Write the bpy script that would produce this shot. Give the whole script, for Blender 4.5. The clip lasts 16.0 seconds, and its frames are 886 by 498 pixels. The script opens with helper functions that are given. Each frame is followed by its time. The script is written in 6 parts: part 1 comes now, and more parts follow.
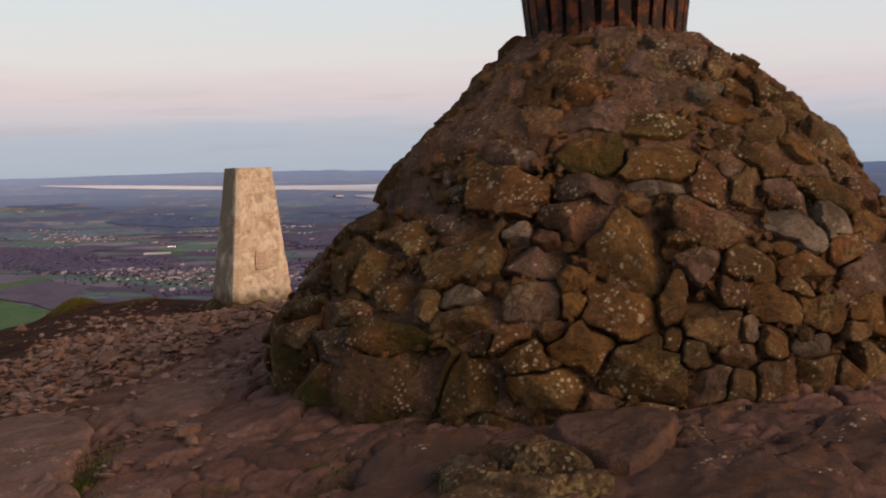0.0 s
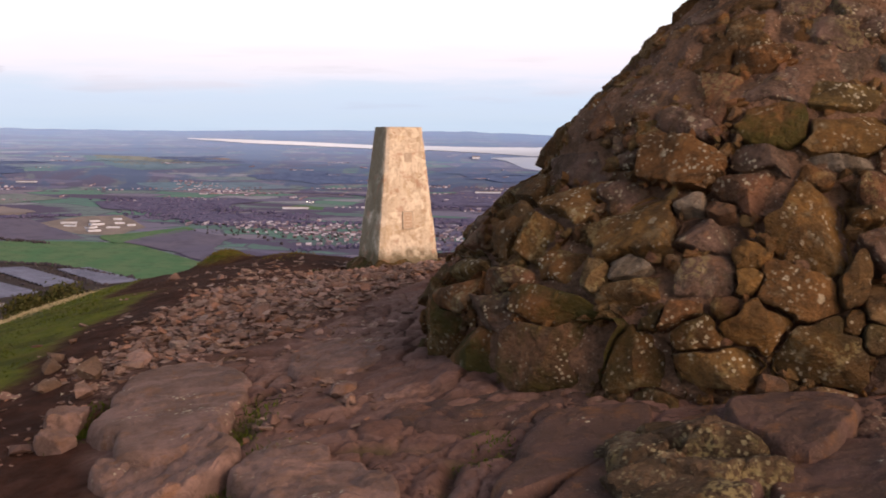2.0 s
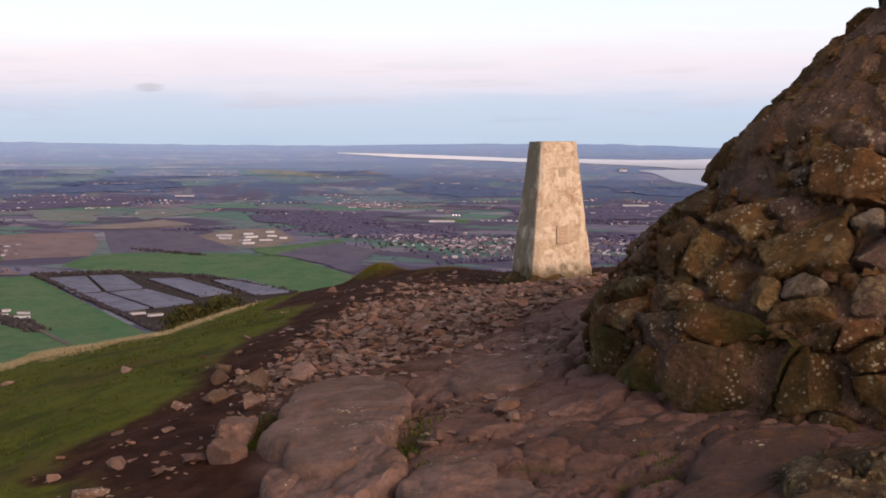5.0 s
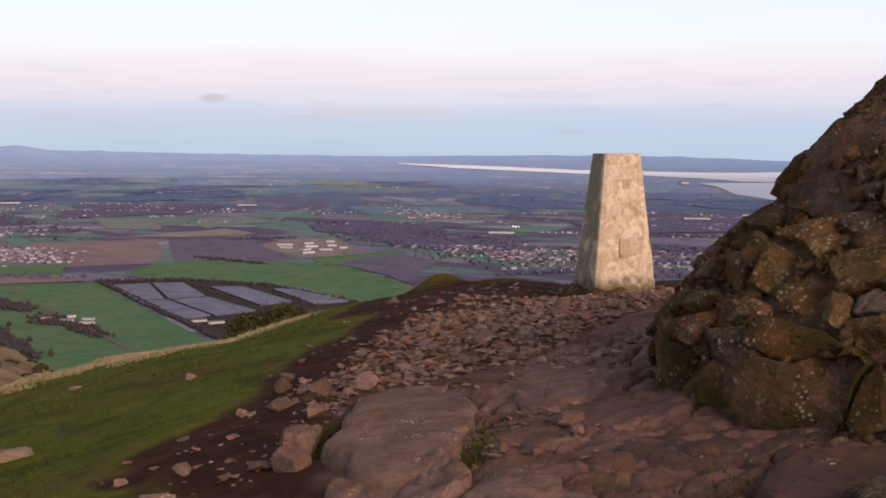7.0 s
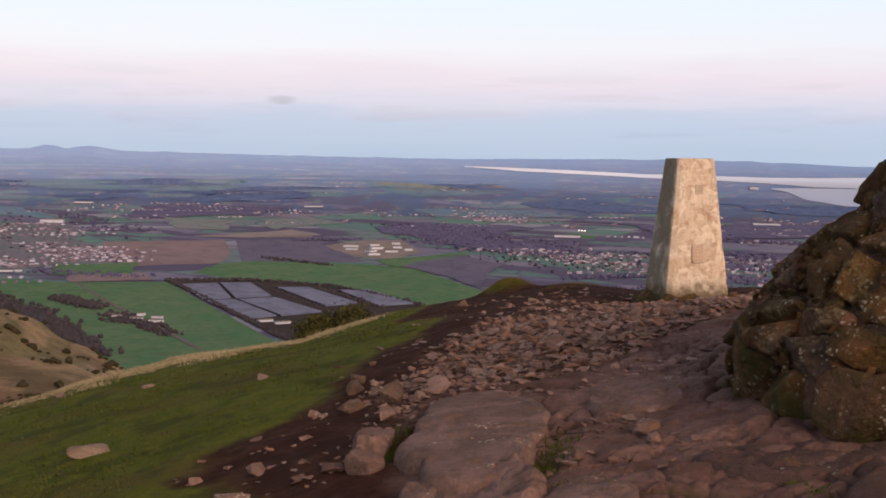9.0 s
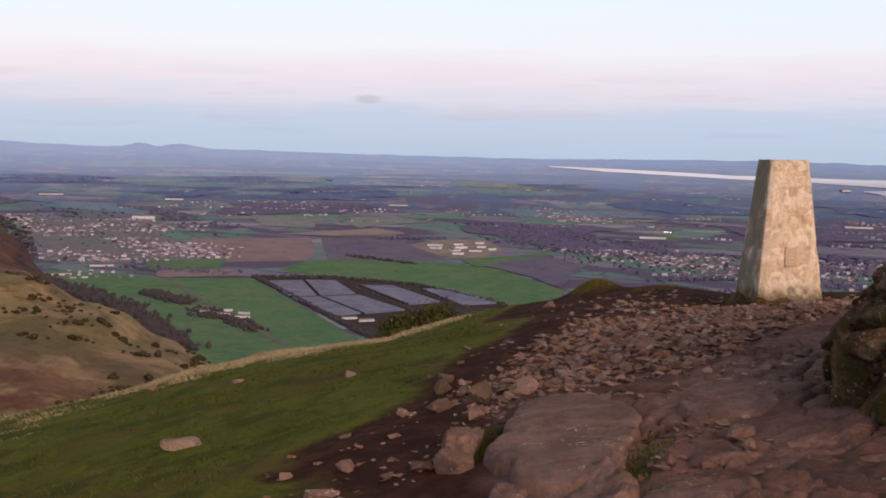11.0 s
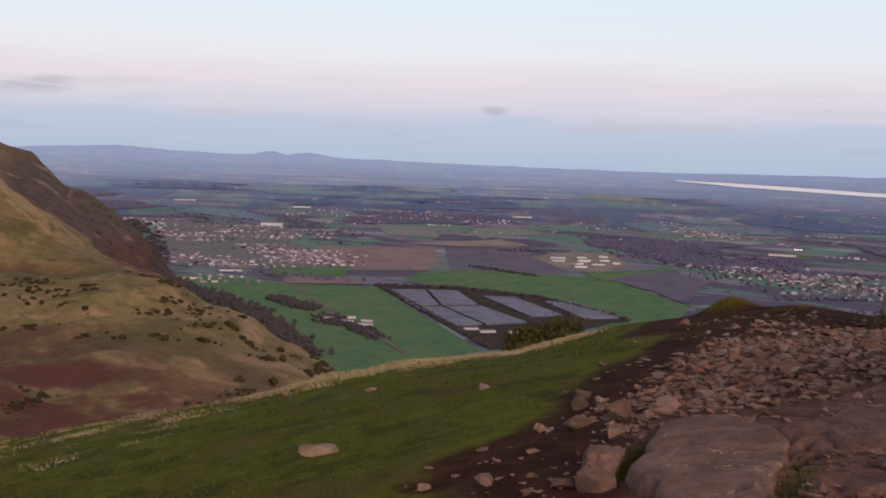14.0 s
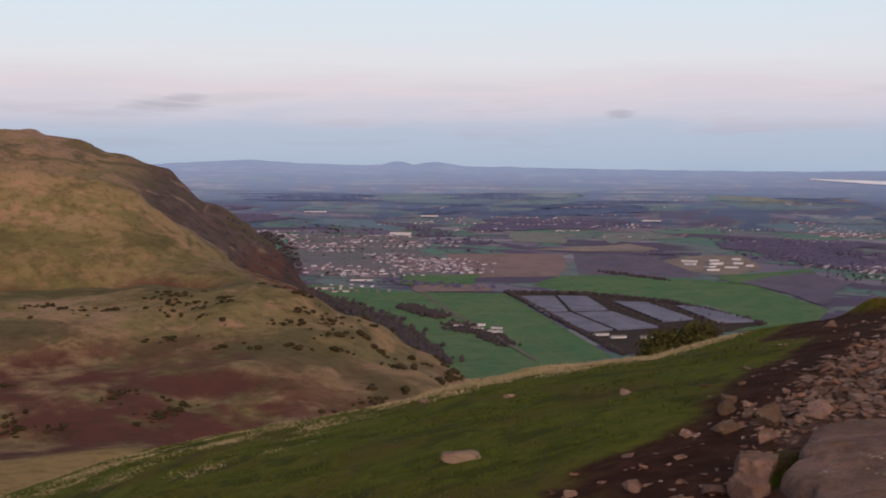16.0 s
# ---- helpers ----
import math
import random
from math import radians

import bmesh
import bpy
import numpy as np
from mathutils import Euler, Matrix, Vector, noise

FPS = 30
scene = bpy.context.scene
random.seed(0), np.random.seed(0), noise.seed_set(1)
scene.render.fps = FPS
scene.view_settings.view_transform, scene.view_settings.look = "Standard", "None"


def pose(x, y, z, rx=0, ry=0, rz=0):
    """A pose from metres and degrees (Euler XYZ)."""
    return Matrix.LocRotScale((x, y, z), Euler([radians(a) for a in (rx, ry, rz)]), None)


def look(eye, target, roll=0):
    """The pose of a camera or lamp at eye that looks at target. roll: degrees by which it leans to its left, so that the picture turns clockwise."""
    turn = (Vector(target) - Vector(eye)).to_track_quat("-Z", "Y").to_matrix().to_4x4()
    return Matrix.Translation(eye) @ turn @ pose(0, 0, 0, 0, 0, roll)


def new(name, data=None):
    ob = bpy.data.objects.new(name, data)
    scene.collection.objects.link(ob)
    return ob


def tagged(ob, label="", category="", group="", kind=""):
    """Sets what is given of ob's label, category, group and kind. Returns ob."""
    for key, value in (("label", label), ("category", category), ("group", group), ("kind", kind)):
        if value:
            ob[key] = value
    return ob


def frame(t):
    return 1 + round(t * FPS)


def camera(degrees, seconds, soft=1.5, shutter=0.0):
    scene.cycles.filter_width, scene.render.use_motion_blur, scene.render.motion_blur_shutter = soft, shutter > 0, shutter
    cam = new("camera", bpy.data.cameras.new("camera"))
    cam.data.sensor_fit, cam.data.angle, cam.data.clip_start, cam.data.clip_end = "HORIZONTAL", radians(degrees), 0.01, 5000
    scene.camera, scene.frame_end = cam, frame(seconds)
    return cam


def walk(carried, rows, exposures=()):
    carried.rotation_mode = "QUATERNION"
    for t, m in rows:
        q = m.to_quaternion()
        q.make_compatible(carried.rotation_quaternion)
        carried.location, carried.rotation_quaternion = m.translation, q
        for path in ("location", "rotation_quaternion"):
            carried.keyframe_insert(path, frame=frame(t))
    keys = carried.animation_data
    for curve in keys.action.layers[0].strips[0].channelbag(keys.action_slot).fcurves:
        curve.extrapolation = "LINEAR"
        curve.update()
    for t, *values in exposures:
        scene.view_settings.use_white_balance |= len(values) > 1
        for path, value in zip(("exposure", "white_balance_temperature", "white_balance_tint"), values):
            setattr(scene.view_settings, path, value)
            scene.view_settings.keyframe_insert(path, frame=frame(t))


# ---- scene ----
cam = camera(41.4, 16.0, soft=1.75, shutter=0.5)
PATH = [
    (0, (-0.022, 0.199, 0.035), (-0.049, 2.193, -0.115), -1.2),
    (0.5, (-0.053, 0.241, 0.032), (-0.133, 2.231, -0.153), -0.8),
    (1, (-0.094, 0.273, 0.032), (-0.233, 2.258, -0.168), 0.0),
    (1.5, (-0.122, 0.288, 0.03), (-0.32, 2.267, -0.176), 0.2),
    (2, (-0.155, 0.294, 0.034), (-0.408, 2.267, -0.177), 0.6),
    (2.5, (-0.183, 0.294, 0.037), (-0.482, 2.26, -0.176), 0.8),
    (3, (-0.204, 0.293, 0.042), (-0.556, 2.25, -0.172), 0.8),
    (3.5, (-0.218, 0.284, 0.045), (-0.614, 2.234, -0.164), 0.5),
    (4, (-0.225, 0.285, 0.045), (-0.664, 2.226, -0.157), 0.5),
    (4.5, (-0.226, 0.29, 0.047), (-0.697, 2.224, -0.151), 0.2),
    (5, (-0.231, 0.285, 0.047), (-0.728, 2.212, -0.143), 0.1),
    (7.5, (-0.266, 0.281, 0.049), (-0.882, 2.175, -0.121), 0.5),
    (8, (-0.277, 0.284, 0.054), (-0.915, 2.172, -0.116), 0.6),
    (8.5, (-0.291, 0.283, 0.053), (-0.957, 2.162, -0.114), 0.9),
    (9, (-0.304, 0.281, 0.052), (-1.004, 2.147, -0.116), 0.8),
    (11.5, (-0.351, 0.278, 0.051), (-1.21, 2.076, -0.121), 1.0),
    (12, (-0.363, 0.27, 0.052), (-1.246, 2.056, -0.121), 0.7),
    (12.5, (-0.376, 0.264, 0.056), (-1.283, 2.038, -0.115), 0.6),
    (13, (-0.395, 0.263, 0.056), (-1.336, 2.02, -0.112), 0.8),
    (13.5, (-0.412, 0.241, 0.061), (-1.388, 1.979, -0.105), 1.4),
    (14, (-0.433, 0.243, 0.059), (-1.451, 1.958, -0.098), 1.9),
    (14.5, (-0.441, 0.249, 0.057), (-1.502, 1.937, -0.095), 1.6),
    (15, (-0.448, 0.218, 0.063), (-1.55, 1.88, -0.076), 2.0),
    (15.5, (-0.474, 0.226, 0.051), (-1.619, 1.86, -0.082), 2.0),
    (16, (-0.491, 0.222, 0.05), (-1.69, 1.815, -0.099), 0.2),
]
walk(cam, [(t, look(eye, target, roll)) for t, eye, target, roll in PATH],
     [(0, -.28, 7000, 11), (.5, -.08, 6850, 11), (1.5, .35, 6600, 10), (3, .33, 6500, 10), (4, .21, 6480, 10), (5, .16, 6450, 10), (9, .05, 6430, 11), (12.5, 0, 6350, 10), (16, -.25, 6320, 10)])

# ---- world, sun ----
SUN_AZ, SUN_EL = 126.0, 19.0          # the afterglow stands behind the walker's right shoulder


def sun_way():
    a, e = radians(SUN_AZ), radians(SUN_EL)
    return Vector((math.sin(a) * math.cos(e), math.cos(a) * math.cos(e), math.sin(e)))


class Nodes:
    """A short hand for node trees."""

    def __init__(self, tree):
        self.tree = tree
        tree.nodes.clear()

    def add(self, kind, operation="", attribute_name=""):
        n = self.tree.nodes.new(kind)
        if operation:
            n.operation = operation
        if attribute_name:
            n.attribute_name = attribute_name
        return n

    def join(self, a, b):
        self.tree.links.new(a, b)

    def feed(self, socket, value):
        if isinstance(value, bpy.types.NodeSocket):
            self.join(value, socket)
        elif isinstance(value, tuple) and len(value) == 3 and socket.type == "RGBA":
            socket.default_value = (*value, 1.0)
        else:
            socket.default_value = value

    def math(self, op, a, b=0.0, c=0.0, clamp=False):
        n = self.add("ShaderNodeMath", op)
        n.use_clamp = clamp
        for s, v in zip(n.inputs, (a, b, c)):
            self.feed(s, v)
        return n.outputs[0]

    def step(self, v, lo, hi):
        n = self.add("ShaderNodeMapRange")
        n.interpolation_type = "SMOOTHSTEP"
        self.feed(n.inputs["Value"], v)
        n.inputs["From Min"].default_value, n.inputs["From Max"].default_value = lo, hi
        return n.outputs["Result"]

    def mix(self, f, a, b, blend="MIX"):
        n = self.add("ShaderNodeMix")
        n.data_type, n.blend_type = "RGBA", blend
        self.feed(n.inputs[0], f)
        self.feed(n.inputs[6], a)
        self.feed(n.inputs[7], b)
        return n.outputs[2]

    def ramp(self, v, stops, hard=False):
        n = self.add("ShaderNodeValToRGB")
        n.color_ramp.interpolation = "CONSTANT" if hard else "LINEAR"
        while len(n.color_ramp.elements) < len(stops):
            n.color_ramp.elements.new(0.5)
        for el, (at, col) in zip(n.color_ramp.elements, stops):
            el.position, el.color = at, (*col, 1)
        self.feed(n.inputs[0], v)
        return n.outputs[0]

    def noise(self, at, scale, detail=4.0, rough=0.55, warp=0.0):
        n = self.add("ShaderNodeTexNoise")
        if at is not None:
            self.join(at, n.inputs["Vector"])
        n.inputs["Scale"].default_value, n.inputs["Detail"].default_value = scale, detail
        n.inputs["Roughness"].default_value, n.inputs["Distortion"].default_value = rough, warp
        return n.outputs["Fac"]

    def cells(self, at, scale, feature="F1", out="Distance", dims="3D"):
        n = self.add("ShaderNodeTexVoronoi")
        n.voronoi_dimensions, n.feature = dims, feature
        if at is not None:
            self.join(at, n.inputs["Vector"])
        n.inputs["Scale"].default_value = scale
        return n.outputs[out]

    def scaled(self, at, s):
        n = self.add("ShaderNodeVectorMath", operation="MULTIPLY")
        self.join(at, n.inputs[0])
        n.inputs[1].default_value = s
        return n.outputs[0]


world = bpy.data.worlds.new("dusk_sky")
scene.world = world
world.use_nodes = True
N = Nodes(world.node_tree)
way = N.add("ShaderNodeTexCoord").outputs["Generated"]
xyz = N.add("ShaderNodeSeparateXYZ")
N.join(way, xyz.inputs[0])
elev = N.math("MULTIPLY", N.math("ARCSINE", xyz.outputs[2]), 57.2958)
azim = N.math("MULTIPLY", N.math("ARCTAN2", N.math("MULTIPLY", xyz.outputs[0], -1.0), xyz.outputs[1]), 57.2958)
flat = N.add("ShaderNodeCombineXYZ")
N.join(N.math("MULTIPLY", azim, 0.10), flat.inputs[0])
N.join(N.math("MULTIPLY", elev, 0.9), flat.inputs[1])
streak = N.noise(flat.outputs[0], 1.0, 5.0, 0.55)
wavy = N.math("ADD", elev, N.math("MULTIPLY", N.math("SUBTRACT", streak, 0.5), 2.6))
height = N.math("POWER", N.math("DIVIDE", N.math("MAXIMUM", N.math("ADD", wavy, 1.0), 0.0), 91.0, clamp=True), 0.5)


def at_el(e):
    return math.sqrt((e + 1) / 91)


# the earth's blue shadow, the pink belt over it, then pale sky
belt = N.ramp(height, [(0.0, (.40, .53, .71)), (at_el(.2), (.48, .60, .76)), (at_el(1.2), (.47, .60, .79)), (at_el(1.75), (.52, .61, .79)), (at_el(2.25), (.64, .66, .82)),
                       (at_el(3.5), (.78, .71, .83)), (at_el(5), (.82, .83, .92)), (at_el(8), (.76, .86, .98)), (at_el(18), (.54, .55, .62)),
                       (at_el(45), (.21, .20, .23)), (at_el(89), (.14, .13, .155))])
# long thin cloud low down, and a few small ones
bank = N.math("MULTIPLY", N.step(streak, .50, .66), N.math("MULTIPLY", N.step(elev, 5.0, 2.2), N.step(elev, .2, 1.0)))
belt = N.mix(N.math("MULTIPLY", bank, .34), belt, (.40, .46, .60))
puff = N.noise(flat.outputs[0], 7.0, 4.0, 0.6)
for a0, e0, wa, we, deep in ((50.3, 2.60, 1.9, .30, .75), (49.2, 2.98, 1.0, .20, .6), (28.5, 2.30, .75, .20, .8), (53, 2.2, 2.5, .2, .3)):
    da = N.math("DIVIDE", N.math("SUBTRACT", azim, a0), wa)
    de = N.math("DIVIDE", N.math("SUBTRACT", elev, e0), we)
    far2 = N.math("ADD", N.math("MULTIPLY", da, da), N.math("MULTIPLY", de, de))
    edge = N.math("ADD", far2, N.math("MULTIPLY", N.math("SUBTRACT", puff, .5), 2.4))
    belt = N.mix(N.math("MULTIPLY", N.step(edge, 1.7, -.5), deep), belt, (.40, .43, .56))
# the afterglow behind the walker
toward = N.add("ShaderNodeVectorMath", operation="DOT_PRODUCT")
N.join(way, toward.inputs[0])
toward.inputs[1].default_value = sun_way()
glow = N.math("POWER", N.math("MAXIMUM", toward.outputs["Value"], 0.0), 3.0)
low = N.step(elev, 55.0, 0.0)
belt = N.mix(N.math("MULTIPLY", glow, low), belt, (1.7, 1.05, .68))
belt = N.mix(N.step(elev, -1.0, -4.0), belt, (.10, .09, .09))
sky = N.add("ShaderNodeTexSky")
sky.sky_type, sky.sun_disc = "NISHITA", False
sky.sun_elevation, sky.sun_rotation, sky.altitude = radians(2.0), radians(SUN_AZ), 400
both = N.add("ShaderNodeAddShader")
back1, back2 = N.add("ShaderNodeBackground"), N.add("ShaderNodeBackground")
N.join(belt, back1.inputs[0])
back1.inputs[1].default_value = 0.95
N.join(sky.outputs[0], back2.inputs[0])
back2.inputs[1].default_value = 0.05
N.join(back1.outputs[0], both.inputs[0])
N.join(back2.outputs[0], both.inputs[1])
N.join(both.outputs[0], N.add("ShaderNodeOutputWorld").inputs[0])

sun = new("sun", bpy.data.lights.new("sun", "SUN"))
sun.data.energy, sun.data.angle, sun.data.color = 3.2, radians(48), (1.0, .68, .48)
sun.matrix_world = look(sun_way() * 50, (0, 0, 0))


# ---- materials ----
def material(name, rough=.9, metal=0.0, spec=.25):
    m = bpy.data.materials.new(name)
    m.use_nodes = True
    n = Nodes(m.node_tree)
    n.bsdf, out = n.add("ShaderNodeBsdfPrincipled"), n.add("ShaderNodeOutputMaterial")
    n.join(n.bsdf.outputs[0], out.inputs[0])
    n.bsdf.inputs["Roughness"].default_value, n.bsdf.inputs["Metallic"].default_value = rough, metal
    n.bsdf.inputs["Specular IOR Level"].default_value = spec
    n.here = n.add("ShaderNodeTexCoord").outputs["Object"]
    n.place = n.add("ShaderNodeNewGeometry").outputs["Position"]
    n.mat = m
    return n


def finish(n, colour, bump=None, depth=.01, strength=.6):
    n.feed(n.bsdf.inputs["Base Color"], colour)
    if bump is not None:
        b = n.add("ShaderNodeBump")
        b.inputs["Distance"].default_value, b.inputs["Strength"].default_value = depth, strength
        n.join(bump, b.inputs["Height"])
        n.join(b.outputs[0], n.bsdf.inputs["Normal"])
    return n.mat


def attr(n, name):
    return n.add("ShaderNodeAttribute", attribute_name=name).outputs["Fac"]


def stone_material(name, stops, lichen=.5, moss=0.0, pale=(.60, .56, .44), islands=False, grime=1.0, relief=.055):
    """Weathered stone: each stone its own tint, stained, with crusts of pale lichen."""
    n = material(name, .92, spec=.12)
    if islands:
        rnd = n.add("ShaderNodeNewGeometry").outputs["Random Per Island"]
    else:
        rnd = n.add("ShaderNodeObjectInfo").outputs["Random"]
    col = n.ramp(rnd, stops)
    big = n.noise(n.place, 5.0, 5.0, .65, .6)
    fine = n.noise(n.place, 38.0, 6.0, .72)
    grit = n.noise(n.place, 150.0, 3.0, .7)
    col = n.mix(n.math("MULTIPLY", n.step(big, .36, .62), grime), col, n.mix(.72, col, (.045, .033, .022)))
    col = n.mix(n.math("MULTIPLY", n.step(n.noise(n.place, 8.0, 5.0, .65), .53, .68), .7), col, n.mix(.55, col, (.27, .125, .045)))
    col = n.mix(n.math("MULTIPLY", n.step(fine, .44, .68), .62 * grime), col, n.mix(.7, col, (.022, .018, .010)))
    col = n.mix(n.math("MULTIPLY", n.step(grit, .56, .70), .5), col, n.mix(.5, col, (.45, .36, .27)))
    if lichen:
        patch = n.step(n.noise(n.place, 4.4, 4.0, .6, .5), .57 - .12 * lichen, .66)
        spots = n.step(n.math("ADD", n.cells(n.place, 40.0), n.math("MULTIPLY", n.noise(n.place, 75.0, 4.0, .7), 1.1)), .87, .77)
        col = n.mix(n.math("MULTIPLY", n.math("MULTIPLY", spots, patch), .85), col, pale)
        specks = n.math("MULTIPLY", n.step(n.math("ADD", n.cells(n.place, 24.0), n.math("MULTIPLY", n.noise(n.place, 60.0, 4.0, .75), .75)), .56, .42), n.step(n.noise(n.place, 7.5, 4.0, .65, .5), .47, .58))
        col = n.mix(n.math("MULTIPLY", specks, .85 * min(lichen, 1)), col, pale)
        film = n.math("MULTIPLY", n.step(n.noise(n.place, 5.2, 4.0, .6, .6), .55, .66), n.step(n.noise(n.place, 30.0, 4.0, .65), .40, .58))
        col = n.mix(n.math("MULTIPLY", film, .30 * min(lichen, 1)), col, (.36, .34, .25))
        discs = n.math("MULTIPLY", n.step(n.math("ADD", n.cells(n.place, 7.0), n.math("MULTIPLY", fine, .3)), .29, .23), n.step(n.noise(n.place, 2.6, 2.0), .5, .56))
        col = n.mix(n.math("MULTIPLY", discs, .6 * min(lichen, 1)), col, pale)
        crust = n.math("MULTIPLY", n.step(n.noise(n.place, 3.3, 2.0, .5, 1.0), .66 - .10 * lichen, .72 - .06 * lichen), n.step(n.noise(n.place, 55.0, 3.0, .6), .45, .58))
        col = n.mix(n.math("MULTIPLY", crust, min(1, lichen * .55)), col, (.34, .29, .15))
    if moss:
        col = n.mix(n.math("MULTIPLY", n.step(n.noise(n.place, 4.0, 5.0, .65), .40, .62), moss), col, (.055, .06, .016))
    h = n.math("ADD", n.math("MULTIPLY", big, .8), n.math("ADD", n.math("MULTIPLY", n.noise(n.place, 16.0, 5.0, .7, .4), .8), n.math("ADD", n.math("MULTIPLY", fine, .6), n.math("MULTIPLY", grit, .15))))
    return finish(n, col, h, relief, 1.0)


BROWNS = [(0, (0.231, 0.113, 0.047)), (.2, (0.242, 0.136, 0.054)), (.4, (0.159, 0.098, 0.044)), (.55, (0.293, 0.137, 0.052)), (.7, (0.231, 0.126, 0.089)), (.85, (0.190, 0.131, 0.052)), (1, (0.278, 0.177, 0.103))]
PINKS = [(0, (0.197, 0.122, 0.109)), (.2, (0.494, 0.325, 0.285)), (.35, (0.187, 0.117, 0.103)), (.5, (0.394, 0.265, 0.228)), (.62, (0.426, 0.307, 0.271)), (.75, (0.434, 0.224, 0.154)), (.88, (0.247, 0.163, 0.143)), (1, (0.469, 0.358, 0.329))]
M_STONE = stone_material("weathered_brown_stone", BROWNS, .85)
M_LICHEN = stone_material("lichen_covered_stone", BROWNS, 1.0)
M_MOSSY = stone_material("mossy_stone", BROWNS, .8, .8)
# the brown tones at two thirds, mostly for the lowest stones
DARKER = [(at, tuple(.66 * v for v in c)) for at, c in BROWNS]
M_DARKER = stone_material("darker_brown_stone", DARKER, .9, .35)
M_ORANGE = stone_material("rusty_orange_stone", [(0, (.28, .15, .05)), (1, (.25, .152, .058))], .7)
M_PALE = stone_material("pale_grey_stone", [(0, (.34, .28, .23)), (1, (.30, .27, .23))], .4)
M_PURPLE = stone_material("purple_brown_stone", [(0, (.22, .145, .125)), (1, (.20, .14, .115))], .8)
M_RUBBLE = stone_material("pink_brown_rubble", PINKS, .15, grime=.6, relief=.03)
M_RUBBLE_MANY = stone_material("pink_brown_small_rubble", PINKS, .1, islands=True, grime=.6, relief=.03)
M_SLAB = stone_material("worn_pink_bedrock", [(0, (0.276, 0.182, 0.166)), (1, (0.294, 0.194, 0.176))], .02, grime=.6, relief=.03)
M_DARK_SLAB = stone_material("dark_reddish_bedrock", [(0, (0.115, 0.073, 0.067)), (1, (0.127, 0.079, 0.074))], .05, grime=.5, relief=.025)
M_OUTCROP = stone_material("lichened_outcrop", [(0, (.14, .094, .065)), (1, (.16, .11, .075))], 1.5, .1, (.42, .38, .24))

n = material("lime_mortar", .95)
f1, f2 = n.noise(n.place, 6.0, 5.0, .6), n.noise(n.place, 60.0, 5.0, .7)
col = n.mix(n.step(f1, .35, .68), (.31, .185, .13), (.16, .10, .065))
col = n.mix(n.math("MULTIPLY", n.step(f2, .4, .7), .6), col, (.06, .045, .035))
col = n.mix(n.math("MULTIPLY", n.step(n.cells(n.place, 46.0), .26, .16), n.step(n.noise(n.place, 9.0, 3.0), .45, .58)), col, (.46, .37, .29))
M_MORTAR = finish(n, col, n.math("ADD", f1, n.math("ADD", f2, n.noise(n.place, 22.0, 4.0, .65))), .05, 1.0)

n = material("weathered_concrete", .9)
f1, f2, f3 = n.noise(n.place, 4.0, 5.0, .65, .5), n.noise(n.place, 26.0, 5.0, .7), n.noise(n.place, 11.0, 3.0, .6)
down = n.noise(n.scaled(n.place, (14.0, 14.0, 1.6)), 1.0, 5.0, .65)
col = n.mix(n.step(f1, .38, .60), (.67, .60, .51), (.54, .46, .37))
col = n.mix(n.math("MULTIPLY", n.step(f3, .55, .68), .6), col, (.37, .27, .185))
col = n.mix(n.math("MULTIPLY", n.step(down, .52, .68), .55), col, (.27, .19, .12))
col = n.mix(n.math("MULTIPLY", n.step(n.cells(n.place, 24.0), .25, .10), .4), col, (.30, .17, .10))
col = n.mix(n.math("MULTIPLY", n.step(f2, .44, .70), .35), col, (.26, .20, .14))
col = n.mix(n.math("MULTIPLY", n.step(n.noise(n.place, 8.0, 4.0, .6, .8), .54, .60), .6), col, (.74, .68, .58))
col = n.mix(n.math("MULTIPLY", n.step(n.noise(n.scaled(n.place, (1.0, 1.0, .6)), 6.0, 5.0, .65, .6), .55, .63), .5), col, (.40, .29, .17))
# shade of its left side put into the colour as olive-grey, and moss round its foot
local = n.add("ShaderNodeSeparateXYZ")
n.join(n.here, local.inputs[0])
half = n.math("SUBTRACT", .318, n.math("MULTIPLY", local.outputs[2], .1035))
side_shade = n.math("MULTIPLY", n.step(n.math("DIVIDE", local.outputs[0], half), -.95, -.985), n.step(f1, .28, .5))
col = n.mix(n.math("MULTIPLY", side_shade, .8), col, n.mix(f2, (.21, .185, .13), (.12, .105, .07)))
foot = n.step(n.math("ADD", local.outputs[2], n.math("MULTIPLY", f3, .30)), .33, .20)
col = n.mix(n.math("MULTIPLY", foot, .8), col, n.mix(f2, (.13, .095, .05), (.055, .05, .02)))
col = n.mix(n.math("MULTIPLY", n.step(n.noise(n.place, 7.0, 4.0, .65), .56, .66), .55), col, (.36, .20, .14))
M_CONCRETE = finish(n, col, n.math("ADD", n.math("MULTIPLY", f1, .3), f2), .012, .7)

n = material("rusted_iron", .75, .35)
f1, f2 = n.noise(n.place, 14.0, 5.0, .65), n.noise(n.place, 90.0, 4.0, .7)
col = n.mix(n.step(f1, .48, .62), (.045, .032, .03), (.22, .075, .035))
M_RUST = finish(n, n.mix(n.math("MULTIPLY", f2, .5), col, (.02, .016, .015)), f2, .004, .6)
n = material("flush_bracket_brass", .55, .6)
M_PLATE = finish(n, n.mix(n.noise(n.place, 40.0), (.30, .235, .19), (.38, .30, .24)))

